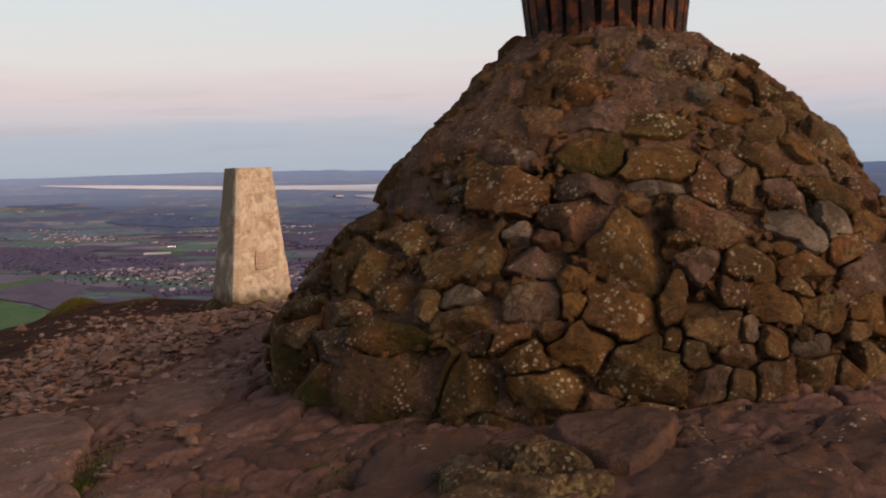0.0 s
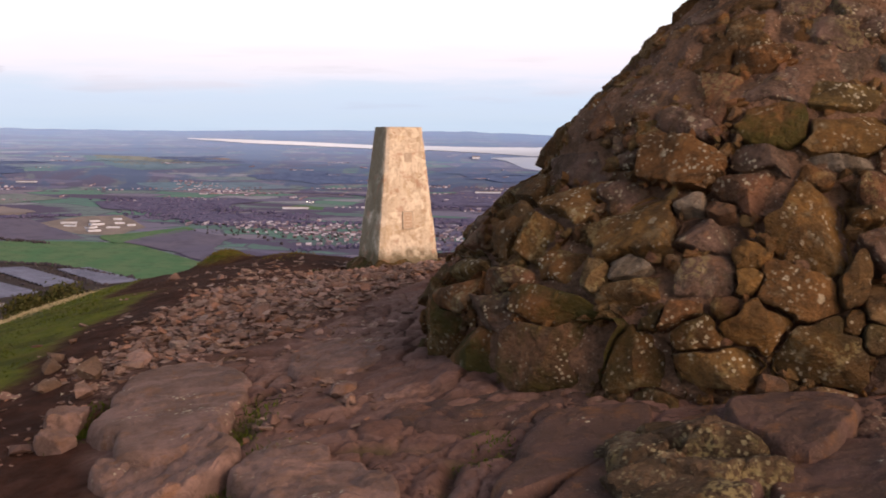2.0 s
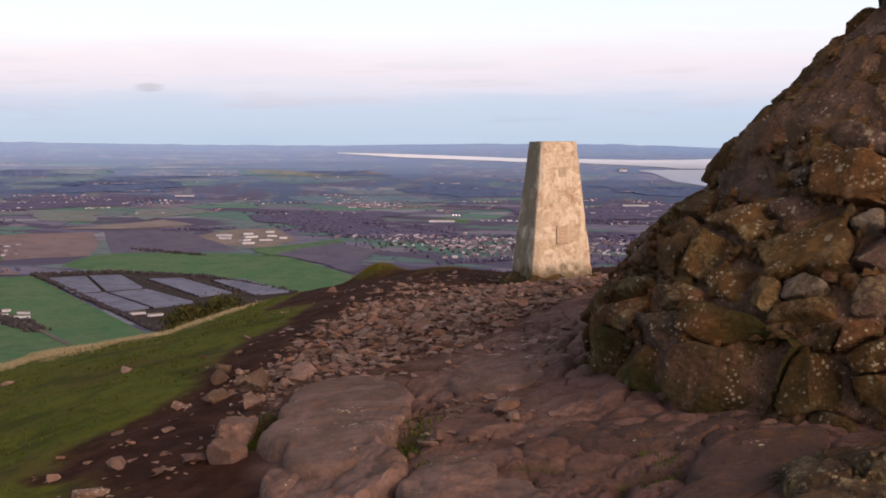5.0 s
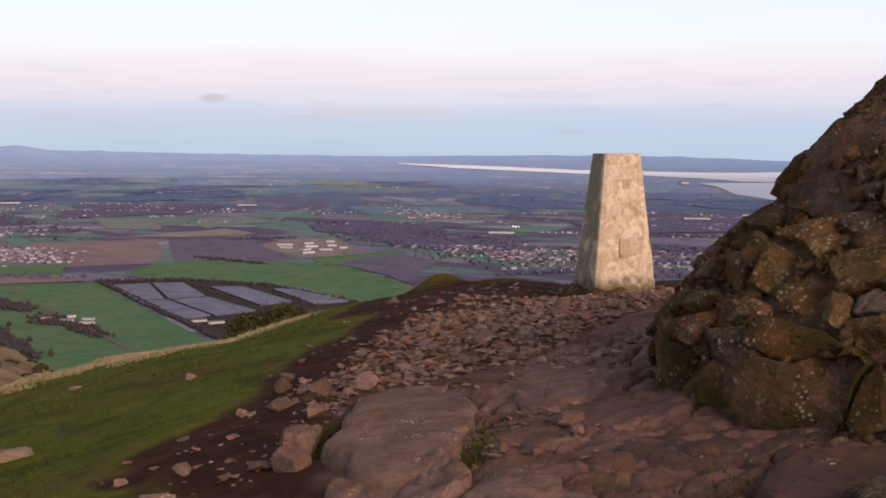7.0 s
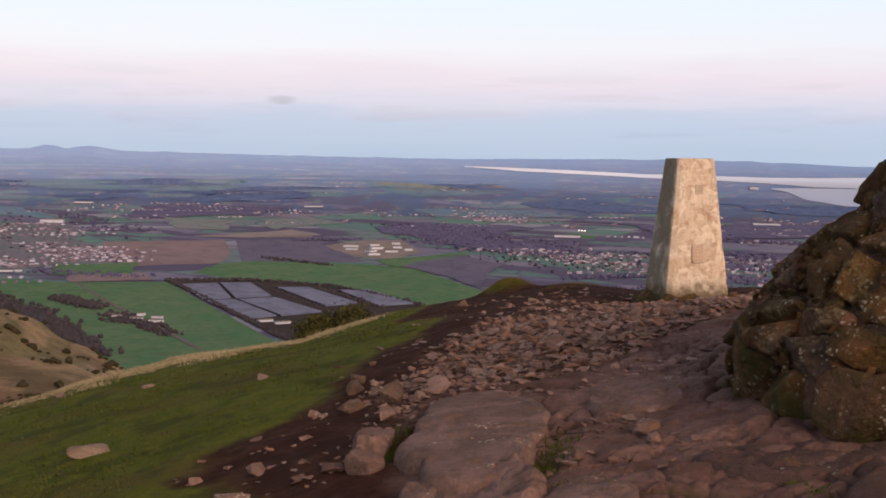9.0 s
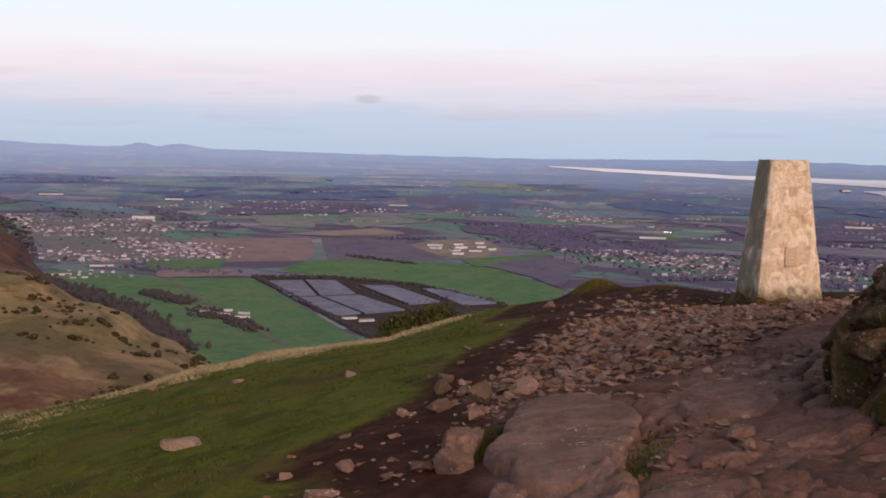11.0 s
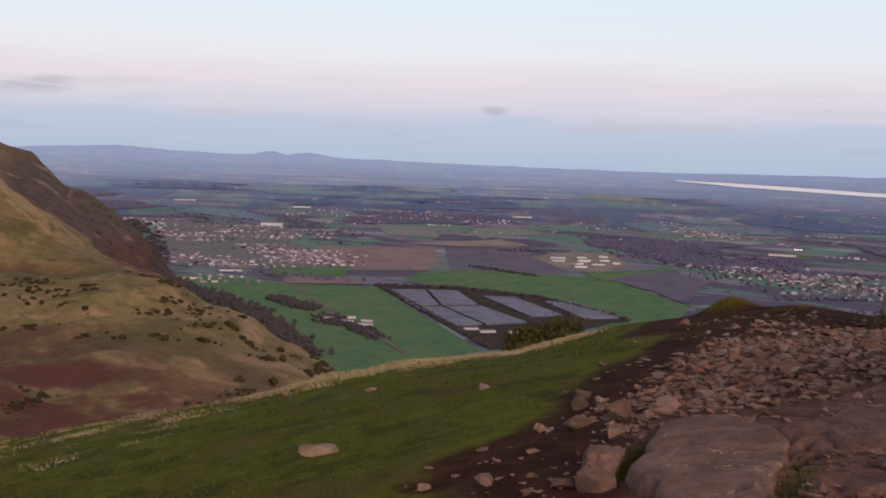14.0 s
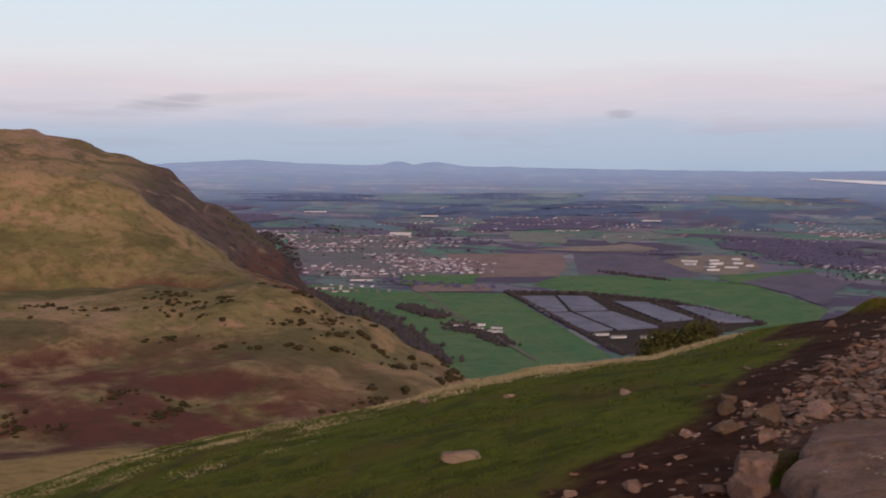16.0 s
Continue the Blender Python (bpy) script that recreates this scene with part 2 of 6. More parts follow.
# summit ground: turf, peat, rubble and bare rock
n = material("summit_ground", .95, spec=.08)
rock, grass, gravel = attr(n, "rock"), attr(n, "grass"), attr(n, "gravel")
big, mid, fine = n.noise(n.place, 1.1, 4.0, .6), n.noise(n.place, 6.0, 5.0, .65), n.noise(n.place, 45.0, 5.0, .7)
peat = n.mix(n.step(mid, .4, .65), (.036, .015, .010), (.070, .030, .021))
peat = n.mix(n.math("MULTIPLY", n.step(n.noise(n.place, 18.0, 4.0, .6), .36, .56), gravel), peat, (.15, .092, .075))
bare = n.mix(n.step(mid, .36, .66), (0.229, 0.140, 0.123), (0.163, 0.096, 0.084))
bare = n.mix(n.step(big, .48, .66), bare, (0.305, 0.192, 0.166))
bare = n.mix(n.math("MULTIPLY", n.step(n.noise(n.place, 2.7, 5.0, .65, .6), .52, .66), .6), bare, (0.145, 0.081, 0.066))
bare = n.mix(n.math("MULTIPLY", n.step(fine, .35, .7), .6), bare, (0.113, 0.068, 0.059))
tile = n.add("ShaderNodeSeparateColor")
n.join(n.cells(n.scaled(n.place, (1.0, 1.6, 1.0)), 6.5, out="Color"), tile.inputs[0])
bare = n.mix(n.math("MULTIPLY", n.step(tile.outputs[0], .5, 1.0), .28), bare, (0.290, 0.185, 0.174))
bare = n.mix(n.math("MULTIPLY", n.step(tile.outputs[1], .6, 1.0), .25), bare, (0.100, 0.062, 0.060))
fiss = n.step(n.cells(n.scaled(n.place, (1.0, 1.7, 1.0)), 5.5, "DISTANCE_TO_EDGE"), .022, .006)
bare = n.mix(n.math("MULTIPLY", fiss, n.step(n.noise(n.place, 3.1, 3.0), .54, .64)), bare, (.035, .022, .018))
bare = n.mix(n.math("MULTIPLY", attr(n, "crack"), .75), bare, n.mix(n.step(n.noise(n.place, 2.3, 2.0), .52, .60), (.06, .038, .03), (.055, .062, .018)))
turf = n.mix(n.step(mid, .38, .62), (.105, .135, .014), (.165, .178, .022))
turf = n.mix(n.step(big, .46, .66), turf, (.145, .115, .03))
turf = n.mix(n.math("MULTIPLY", n.step(n.noise(n.place, 2.4, 4.0, .6, .4), .50, .62), .7), turf, (.05, .062, .012))
turf = n.mix(n.math("MULTIPLY", fine, .6), turf, (.028, .04, .012))
col = n.mix(rock, peat, bare)
edge = n.math("ADD", grass, n.math("ADD", n.math("MULTIPLY", n.math("SUBTRACT", mid, .5), .9), n.math("MULTIPLY", n.math("SUBTRACT", fine, .5), .5)))
col = n.mix(n.math("MULTIPLY", n.step(edge, .05, .5), .6), col, (.085, .055, .018))
col = n.mix(n.step(edge, .30, .72), col, turf)
M_GROUND = finish(n, col, n.math("ADD", mid, fine), .03, .8)


# ---- shapes ----
def hashed(i, j, seed):
    v = np.sin(i * 127.1 + j * 311.7 + seed * 74.7) * 43758.5453
    return v - np.floor(v)


def value_noise(x, y, seed=0):
    i, j = np.floor(x), np.floor(y)
    u, v = x - i, y - j
    u, v = u * u * (3 - 2 * u), v * v * (3 - 2 * v)
    a, b, c, d = hashed(i, j, seed), hashed(i + 1, j, seed), hashed(i, j + 1, seed), hashed(i + 1, j + 1, seed)
    return (a * (1 - u) + b * u) * (1 - v) + (c * (1 - u) + d * u) * v - .5


def fbm(x, y, octaves=4, seed=0):
    return sum(value_noise(x * 2 ** k, y * 2 ** k, seed + k) / 2 ** k for k in range(octaves))


def blocks(x, y, seed=0):
    """Split rock: for each place the block's own height and slant, and the distance to its joint."""
    i, j = np.floor(x), np.floor(y)
    f1, f2 = np.full(x.shape, 9.0), np.full(x.shape, 9.0)
    lift = np.zeros(x.shape)
    for di in (-1, 0, 1):
        for dj in (-1, 0, 1):
            a, b = i + di, j + dj
            px, py = a + hashed(a, b, seed), b + hashed(a, b, seed + 3)
            d = np.hypot(x - px, y - py)
            up = hashed(a, b, seed + 5) - .5 + (hashed(a, b, seed + 7) - .5) * (x - px) * 1.2 + (hashed(a, b, seed + 9) - .5) * (y - py) * 1.2
            nearer = d < f1
            f2 = np.where(nearer, f1, np.minimum(f2, d))
            lift = np.where(nearer, up, lift)
            f1 = np.where(nearer, d, f1)
    return lift, f2 - f1


def smooth(v, lo, hi):
    t = np.clip((v - lo) / (hi - lo), 0, 1)
    return t * t * (3 - 2 * t)


def covers(x, y):
    """How much grass, bare rock and gravel the summit has at a place."""
    wob = fbm(x * 1.3, y * 1.3, 3, 11) * .5
    grass = smooth(-x + 1.5 * wob, 3.3 + .09 * (y - 5) - .38, 3.3 + .09 * (y - 5) + .42)
    grass = grass * (1 - .9 * smooth(y, 9.3, 10.0) * smooth(-x, 4.6 + .25 * (y - 10), 4.2 + .25 * (y - 10)))
    grass = np.maximum(grass, .8 * np.exp(-(((x + 4.35) / .3) ** 2 + ((y - 13.1) / .4) ** 2)))
    west = np.interp(y, [3.4, 4.5, 5.2, 6.0], [-1.55, -1.88, -2.32, -2.62])
    bed = smooth(x + .6 * wob - west, -.18, .14) * smooth(6.1 + wob * 1.5 + 3.4 * smooth(x, -1.9, -.9) - y, -.2, .5)
    bed = bed * smooth(y + wob, 1.2, 2.4) * smooth(4.0 + wob - x, 0, .6)
    grass = np.maximum(grass, smooth(np.hypot(x - .5, y - 6) + wob * 2, 7.2, 8.2) * np.maximum(smooth(-y, -2.5, -1.0), smooth(x, 2, 4)))
    gravel = smooth(x + wob - .06 * (7 - np.minimum(y, 7)) + .3 * smooth(y, 5.8, 7.5), -3.15, -2.65) * (1 - bed) * smooth(y, 11.4, 10.6) * (1 - .85 * smooth(y, 8.5, 9.1) * smooth(-x + wob, 2.2, 2.6))
    gravel = gravel * (1 - .93 * smooth(-x, 1.75, 2.1) * smooth(5.75 + wob - y, -.1, .35))
    return grass, bed * (1 - grass), gravel


def summit(x, y):
    """The height of the summit ground, its bare-rock cover and its cracks."""
    z = -1.5591 + .1743 * x + .1834 * y - .0237 * x * x - .016 * x * y - .0126 * y * y
    z = z + .19 * np.exp(-(((x + 4.35) / .30) ** 2 + ((y - 13.2) / .4) ** 2)) + .10 * np.exp(-(((x + 3.55) / .5) ** 2 + ((y - 12.9) / .5) ** 2))
    r = np.hypot(x + .3, y - .25)
    bearing = np.degrees(np.arctan2(-(x + .3), y - .25))
    z = z + .046 * np.clip(bearing - 34.5, 0, 40) * np.clip((r - 5) / 8, 0, 1.2) ** 1.2
    z = z + np.interp(bearing, [8, 10.7, 13.2, 16, 19, 20.3, 23, 25.5, 27.4, 31, 33.7, 36.5, 39.3, 42, 45, 47.5, 50, 53, 58, 66], [-.05, -.07, -.04, .0, .0, .01, .0, -.05, -.10, .01, .11, .09, -.02, -.05, -.03, .02, .05, .09, .08, .0]) * np.clip((r - 7) / 6, 0, 1.1) ** 1.5
    z = z - .045 * np.maximum(r - 13.6, 0) ** 2
    z = z + .05 * smooth(2.05 - np.hypot(x - .62, y - 5.85), 0, .45) - .20 * np.exp(-((x + 2.03) ** 2 / .7 + (y - 10.95) ** 2 / 1.3))
    grass, bed, gravel = covers(x, y)
    wx, wy = x + .07 * fbm(x * 2.2, y * 2.2, 3, 21), y + .07 * fbm(x * 2.2, y * 2.2, 3, 27)
    ca, sa = math.cos(.45), math.sin(.45)
    lift, joint = blocks((wx * ca + wy * sa) * 1.25, (wy * ca - wx * sa) * 2.1, 5)
    lift2, joint2 = blocks((wx * ca + wy * sa) * 3.6, (wy * ca - wx * sa) * 5.0, 8)
    crack = np.maximum(smooth(joint, .05, .012) * smooth(fbm(x * 1.4, y * 1.4, 2, 14), -.12, .12), .7 * smooth(joint2, .07, .02) * smooth(fbm(x * .9, y * .9, 2, 4), .02, .25)) * bed
    for px, py, wx_, wy_ in ((-1.55, 4.75, .07, .22), (-2.32, 5.22, .05, .22), (-1.36, 4.12, .10, .12), (-.49, 4.16, .14, .05), (-1.02, 3.92, .12, .08), (-.13, 3.86, .07, .14), (.45, 4.05, .06, .12), (-1.9, 6.0, .4, .05), (-.33, 4.3, .03, .3), (-.8, 4.6, .25, .03), (-.62, 4.72, .30, .02), (-.15, 4.62, .22, .02), (-1.72, 5.38, .02, .18), (-1.0, 4.3, .2, .025), (-.6, 4.0, .03, .2)):
        crack = np.maximum(crack, 1.15 * np.exp(-(((x - px) / wx_) ** 2 + ((y - py) / wy_) ** 2)))
    crack = np.minimum(crack, 1)
    lift3, joint3 = blocks((wx * ca + wy * sa) * 8.0, (wy * ca - wx * sa) * 13.0, 18)
    crack = np.maximum(crack, .4 * smooth(joint3, .08, .02) * smooth(fbm(x * 1.9, y * 1.9, 3, 44), .12, .3) * bed)
    z = z + bed * (.014 * lift + .013 * lift2 + .006 * lift3 - .016 * smooth(joint2, .26, .0) - .007 * smooth(joint3, .3, .0) + .045 * fbm(x * 1.6, y * 1.6, 3, 2) + .008 * fbm(x * 13, y * 13, 3, 17)) - .04 * crack
    z = z + (1 - bed) * (.03 * fbm(x * 2.2, y * 2.2, 4, 6)) + .02 * gravel * fbm(x * 12, y * 12, 3, 9)
    return z, grass, bed, gravel, crack


def ground_z(x, y):
    return float(summit(np.array([float(x)]), np.array([float(y)]))[0][0])


def sheet(name, grid, closed, mats, floats=(), plan=None):
    """A mesh from a grid of places (rows, columns, 3)."""
    rows, cols = grid.shape[:2]
    k = np.arange(rows * cols).reshape(rows, cols)
    right = np.roll(k, -1, 1) if closed else k[:, 1:]
    left = k if closed else k[:, :-1]
    faces = np.stack([left[:-1], left[1:], right[1:], right[:-1]], -1).reshape(-1, 4)
    me = bpy.data.meshes.new(name)
    me.from_pydata(grid.reshape(-1, 3).tolist(), [], faces.tolist())
    for key, values in floats:
        me.attributes.new(key, "FLOAT", "POINT").data.foreach_set("value", np.ascontiguousarray(values.reshape(-1), dtype=np.float32))
    if plan is not None:
        me.attributes.new("plan", "FLOAT_VECTOR", "POINT").data.foreach_set("vector", np.ascontiguousarray(plan.reshape(-1), dtype=np.float32))
    me.polygons.foreach_set("use_smooth", [True] * len(me.polygons))
    for m in mats:
        me.materials.append(m)
    return new(name, me)


def part(name, bm, mat, parent=None, label="", soft=False):
    """Links a bmesh as one mesh object, under a thing or a part."""
    me = bpy.data.meshes.new(name)
    bm.normal_update()
    bm.to_mesh(me)
    bm.free()
    me.materials.append(mat)
    if soft:
        me.polygons.foreach_set("use_smooth", [True] * len(me.polygons))
    ob = new(name, me)
    if parent is not None:
        ob.parent = parent
    return tagged(ob, label)


def empty(name, m, label, category, group="", kind=""):
    ob = new(name)
    ob.matrix_world = m
    return tagged(ob, label, category, group, kind)


BALLS = {}


def ball(level):
    """Unit directions and faces of an icosphere."""
    if level not in BALLS:
        bm = bmesh.new()
        bmesh.ops.create_icosphere(bm, subdivisions=level, radius=1)
        bm.verts.ensure_lookup_table()
        BALLS[level] = (np.array([v.co[:] for v in bm.verts]), [[v.index for v in f.verts] for f in bm.faces])
        bm.free()
    return BALLS[level]


def rock_shape(rng, size, level=2, boxy=.75, rough=.03, cuts=7):
    """Vertices and faces of a broken stone: a block with slanting faces, chipped corners and an uneven skin."""
    d, faces = ball(level)
    normals, reach = [], []
    for axis in range(3):
        for sign in (-1, 1):
            v = np.zeros(3)
            v[axis] = sign
            v += rng.normal(0, .20, 3)
            normals.append(v / np.linalg.norm(v))
            reach.append(rng.uniform(.84, 1.0))
    for _ in range(cuts):
        v = rng.normal(0, 1, 3)
        normals.append(v / np.linalg.norm(v))
        reach.append(rng.uniform(.98, 1.3) * boxy * 1.3)
    dots = d @ np.array(normals).T
    r = np.where(dots > .05, np.array(reach) / np.maximum(dots, .05), 9).min(1)
    p = d * np.minimum(r, 1.6)[:, None]
    off = rng.uniform(0, 50)
    o1, o2, o3 = Vector((off, 0, 0)), Vector((0, off, 0)), Vector((0, 0, off))
    bumpy = np.array([(.45 if level < 5 else 1) * noise.noise(Vector(q * 2.3) + o1) + .5 * noise.noise(Vector(q * 5.5) + o2) + (.3 * noise.noise(Vector(q * 12) + o3) if level > 2 else 0)
                      + (.18 * noise.noise(Vector(q * 25) + o1) - .22 * max(0, .12 - abs(noise.noise(Vector(q * 3.1) + o3))) * 6 if level > 3 else 0) for q in p])
    p = p * (1 + rough * 2 * bumpy)[:, None]
    return p * np.array(size) / 2, faces


def rock_mesh(name, rng, size, mat, level=2, **kw):
    p, faces = rock_shape(rng, size, level, **kw)
    me = bpy.data.meshes.new(name)
    me.from_pydata(p.tolist(), [], faces)
    me.materials.append(mat)
    if level > 2:
        me.polygons.foreach_set("use_smooth", [True] * len(me.polygons))
        me.set_sharp_from_angle(angle=radians(28))
    return me


def shard(rng, points=13):
    """A small angular stone: the hull of a few scattered points."""
    bm = bmesh.new()
    for _ in range(points):
        v = rng.normal(0, 1, 3)
        v /= max(abs(v))
        bm.verts.new(v * rng.uniform(.72, 1.0) / 2)
    hull = bmesh.ops.convex_hull(bm, input=bm.verts[:])
    bmesh.ops.delete(bm, geom=[g for g in hull["geom_interior"] if isinstance(g, bmesh.types.BMVert)], context="VERTS")
    bm.verts.index_update()
    out = (np.array([v.co[:] for v in bm.verts]), [[v.index for v in f.verts] for f in bm.faces])
    bm.free()
    return out


# ---- summit ground ----
HUB = np.array([-.3, .25])
az = np.concatenate([np.arange(-24, 64, .13), np.arange(64, 336, .6)])
rr = np.concatenate([[.001], np.arange(.1, 3.1, .035), 3.1 * 1.0052 ** np.arange(0, 300), 14.9 * 1.06 ** np.arange(0, 13)])
A, RR = np.meshgrid(np.radians(az), rr)
gx, gy = HUB[0] - RR * np.sin(A), HUB[1] + RR * np.cos(A)
gz, g_grass, g_rock, g_gravel, g_crack = summit(gx, gy)
gz = np.where(RR > 12, np.maximum(gz, -1.5 - .46 * (RR - 4)), gz)
tagged(sheet("ground", np.stack([gx, gy, gz], -1), True, [M_GROUND], (("grass", g_grass), ("rock", g_rock), ("gravel", g_gravel), ("crack", g_crack))),
       "rocky hilltop with worn pink bedrock, dark peat and turf", "ground", kind="structure")

# ---- the country below: true to 2 km, drawn in beyond that so that 40 km end at 4.7 km ----
EYE_Z, DROP = .05, 400.0


def drawn_in(r):
    r = np.asarray(r, float)
    return np.where(r < 2000, r, 2000 + 2700 * (1 - np.exp(-(np.maximum(r, 2000) - 2000) / 2700)))


def far_place(x_km, y_km, up=0.0):
    """Where a place of the plain, in true kilometres, stands in the scene, and its scale there."""
    x, y = x_km * 1000, y_km * 1000
    r = math.hypot(x, y)
    s = float(drawn_in(r)) / r
    return Vector((x * s, y * s, EYE_Z + (-DROP + up) * s)), s


def curve(a, stops):
    s = sorted(stops)
    return np.interp(a, [p[0] for p in s], [p[1] for p in s])


SPUR = [(75, -5.6), (66, -5.9), (57.8, -6.1), (52.8, -6.05), (49.4, -6.02), (47.8, -5.75), (46.4, -5.64), (44.25, -6.15), (43.2, -6.58), (41, -7.41), (39.3, -8.38), (37.6, -9.34), (36.2, -10.3), (34.2, -12), (31, -17), (27, -22)]
SHOULDER = [(75, -.2), (60, -.45), (56.2, -.51), (54.45, -.74), (52.7, -1.09), (51.7, -1.62), (50.1, -2.7), (48.8, -3.39), (47.5, -4.35), (46.15, -5.31), (44.25, -5.95), (43, -7.0), (40, -9.4), (36, -12.5)]
RIDGE = [(75, 2.0), (66, 1.8), (60, 1.6), (57.6, 1.54), (56.1, 1.59), (55.65, 1.34), (54.4, 1.06), (52.9, .58), (52.1, .42), (51.4, .16), (50.1, -.37), (49, -1.36), (48.5, -1.75), (47.45, -2.25), (46.4, -2.97), (45.3, -3.93), (44.5, -4.88), (43.7, -5.83), (42.8, -7.0), (41, -8.6), (38.5, -10.5), (36, -12)]
HILLS = [(80, -.2), (52, -.2), (50.1, -.12), (48.5, -.05), (46.4, .05), (44.2, -.08), (41, -.2), (40, -.19), (39.3, -.02), (38.8, -.05), (38.4, -.19), (37.9, -.08), (37.3, -.03), (36.6, -.12),
         (35.9, -.23), (33.8, -.26), (28, -.36), (20, -.42), (15, -.36), (13.5, -.33), (10, -.31), (5.9, -.33), (2, -.48), (-10, -.45), (-19, -.45), (-30, -.3), (-60, -.3)]


def country(a, r):
    """Heights of the true country by bearing (degrees to the left of ahead) and distance."""
    t = lambda e: np.tan(np.radians(e))
    spur, mid, ridge = curve(a, SPUR), curve(a, SHOULDER), curve(a, RIDGE)
    inner, end = smooth(a, 30, 40), smooth(a, 51, 47)
    knots = [(26, -12.0 + 0 * a), (120, -52.0 + 0 * a), (450, 450 * t(-16.0) + 0 * a), (650, 650 * t(-20 + 6.9 * inner)),
             (820, 820 * t(np.minimum(spur, -5) * .55 - 13 * .45)), (1000, 1000 * t(spur)), (1060, 1060 * t(spur + .25 - 1.2 * end)), (1250, 1250 * t(np.minimum(mid, spur) * .45 + (spur - .3) * .55)),
             (1450, 1450 * t(mid)), (1530, 1530 * t(mid - .35)), (1700, 1700 * t(mid * .5 + ridge * .5 - .2)), (1900, 1900 * t(ridge)), (2080, 2080 * t(ridge - .8)), (2700, -DROP + 0 * a), (60000, -DROP + 0 * a)]
    z = np.full(r.shape, -DROP)
    for (r0, z0), (r1, z1) in zip(knots[:-1], knots[1:]):
        inside = (r >= r0) & (r <= r1)
        f = (r - r0) / (r1 - r0)
        z = np.where(inside, z0 + (z1 - z0) * (f if r0 > 60 else f), z)
    hill = smooth(z, -385, -330) * smooth(a, 30, 33)
    x, y = -r * np.sin(np.radians(a)), r * np.cos(np.radians(a))
    z = z + hill * smooth(r, 300, 700) * (11 * fbm(x / 120, y / 120, 5, 31) - 12 * np.abs(fbm(x / 70 + y / 150, y / 300, 3, 37)))
    steps = z / 26 + 1.3 * fbm(x / 260, y / 260, 3, 47)
    z = z + hill * smooth(r, 500, 800) * 1.5 * np.sin(2 * np.pi * steps)
    z = np.maximum(z, -DROP)
    # rolling lowland farther out
    z = z + smooth(r, 4800, 9000) * (42 * fbm(x / 2300, y / 2300, 3, 41) + 12) * (1 - hill) * smooth(a, -3, 21)
    return z, hill


def country_sheet(name, az, rr, mats, label):
    a, r = np.meshgrid(az, rr)
    z, hill = country(a, r)
    skyline = r * np.tan(np.radians(curve(a, HILLS) + .05 * fbm(a * .8, a * 0 + 3, 4, 51)))
    z = np.where(r > 11000, z + (np.maximum(skyline, z) - z) * smooth(r, 14000, 38000) ** 1.5, z)
    s = drawn_in(r) / r
    grid = np.stack([-r * s * np.sin(np.radians(a)), r * s * np.cos(np.radians(a)), EYE_Z + z * s], -1)
    plan = np.stack([-r * np.sin(np.radians(a)) / 1000, r * np.cos(np.radians(a)) / 1000, z / 1000], -1)
    return tagged(sheet(name, grid, True, mats, (("hill", hill),), plan), label, name.split("_")[0], kind="structure")


def plan_of(n):
    return n.add("ShaderNodeAttribute", attribute_name="plan").outputs["Vector"]


def hazed(c):
    """Puts pale blue haze into the colour of the lowland's fields."""
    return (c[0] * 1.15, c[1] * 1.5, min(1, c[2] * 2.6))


FIELDS = [(0, (0.104, 0.165, 0.091)), (.18, (0.146, 0.159, 0.104)), (.34, (0.201, 0.152, 0.122)), (.46, (0.110, 0.177, 0.091)), (.58, (0.140, 0.107, 0.107)), (.72, (0.244, 0.207, 0.152)), (.80, (0.177, 0.137, 0.122)), (.90, (0.104, 0.146, 0.085))]


def farmland(n, at, size, woods_at=1.9, much=.525):
    """Hedged fields in a patchwork, with woods across them, blue haze in their colours."""
    warp = n.add("ShaderNodeVectorMath", "ADD")
    n.join(n.scaled(at, (1.0, 1.35, 0)), warp.inputs[0])
    wob = n.add("ShaderNodeTexNoise")
    wob.inputs["Scale"].default_value = 1.4
    n.join(at, wob.inputs["Vector"])
    n.join(n.scaled(wob.outputs["Color"], (.35, .35, 0)), warp.inputs[1])
    tint = n.add("ShaderNodeSeparateColor")
    n.join(n.cells(warp.outputs[0], size, out="Color", dims="2D"), tint.inputs[0])
    land = n.ramp(tint.outputs[0], [(p, hazed(c)) for p, c in FIELDS], hard=True)
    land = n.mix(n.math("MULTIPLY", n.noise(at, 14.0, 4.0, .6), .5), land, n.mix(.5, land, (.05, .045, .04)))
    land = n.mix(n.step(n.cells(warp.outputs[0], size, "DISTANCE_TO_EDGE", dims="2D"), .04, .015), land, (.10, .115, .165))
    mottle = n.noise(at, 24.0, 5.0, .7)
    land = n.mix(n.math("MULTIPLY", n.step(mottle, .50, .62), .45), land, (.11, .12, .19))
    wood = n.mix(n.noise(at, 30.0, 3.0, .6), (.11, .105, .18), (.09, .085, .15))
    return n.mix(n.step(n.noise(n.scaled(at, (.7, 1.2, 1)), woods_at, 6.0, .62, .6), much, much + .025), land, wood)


n = material("farmland_and_hillside", .95, spec=.1)
at = plan_of(n)
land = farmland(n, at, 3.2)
heath = n.noise(at, 6.0, 6.0, .65, .5)
heath2 = n.noise(at, 40.0, 5.0, .65)
up = n.add("ShaderNodeSeparateXYZ")
n.join(at, up.inputs[0])
slope = n.mix(n.step(heath, .40, .60), (.265, .19, .095), (.175, .147, .06))
slope = n.mix(n.step(heath2, .48, .66), slope, (.31, .20, .115))
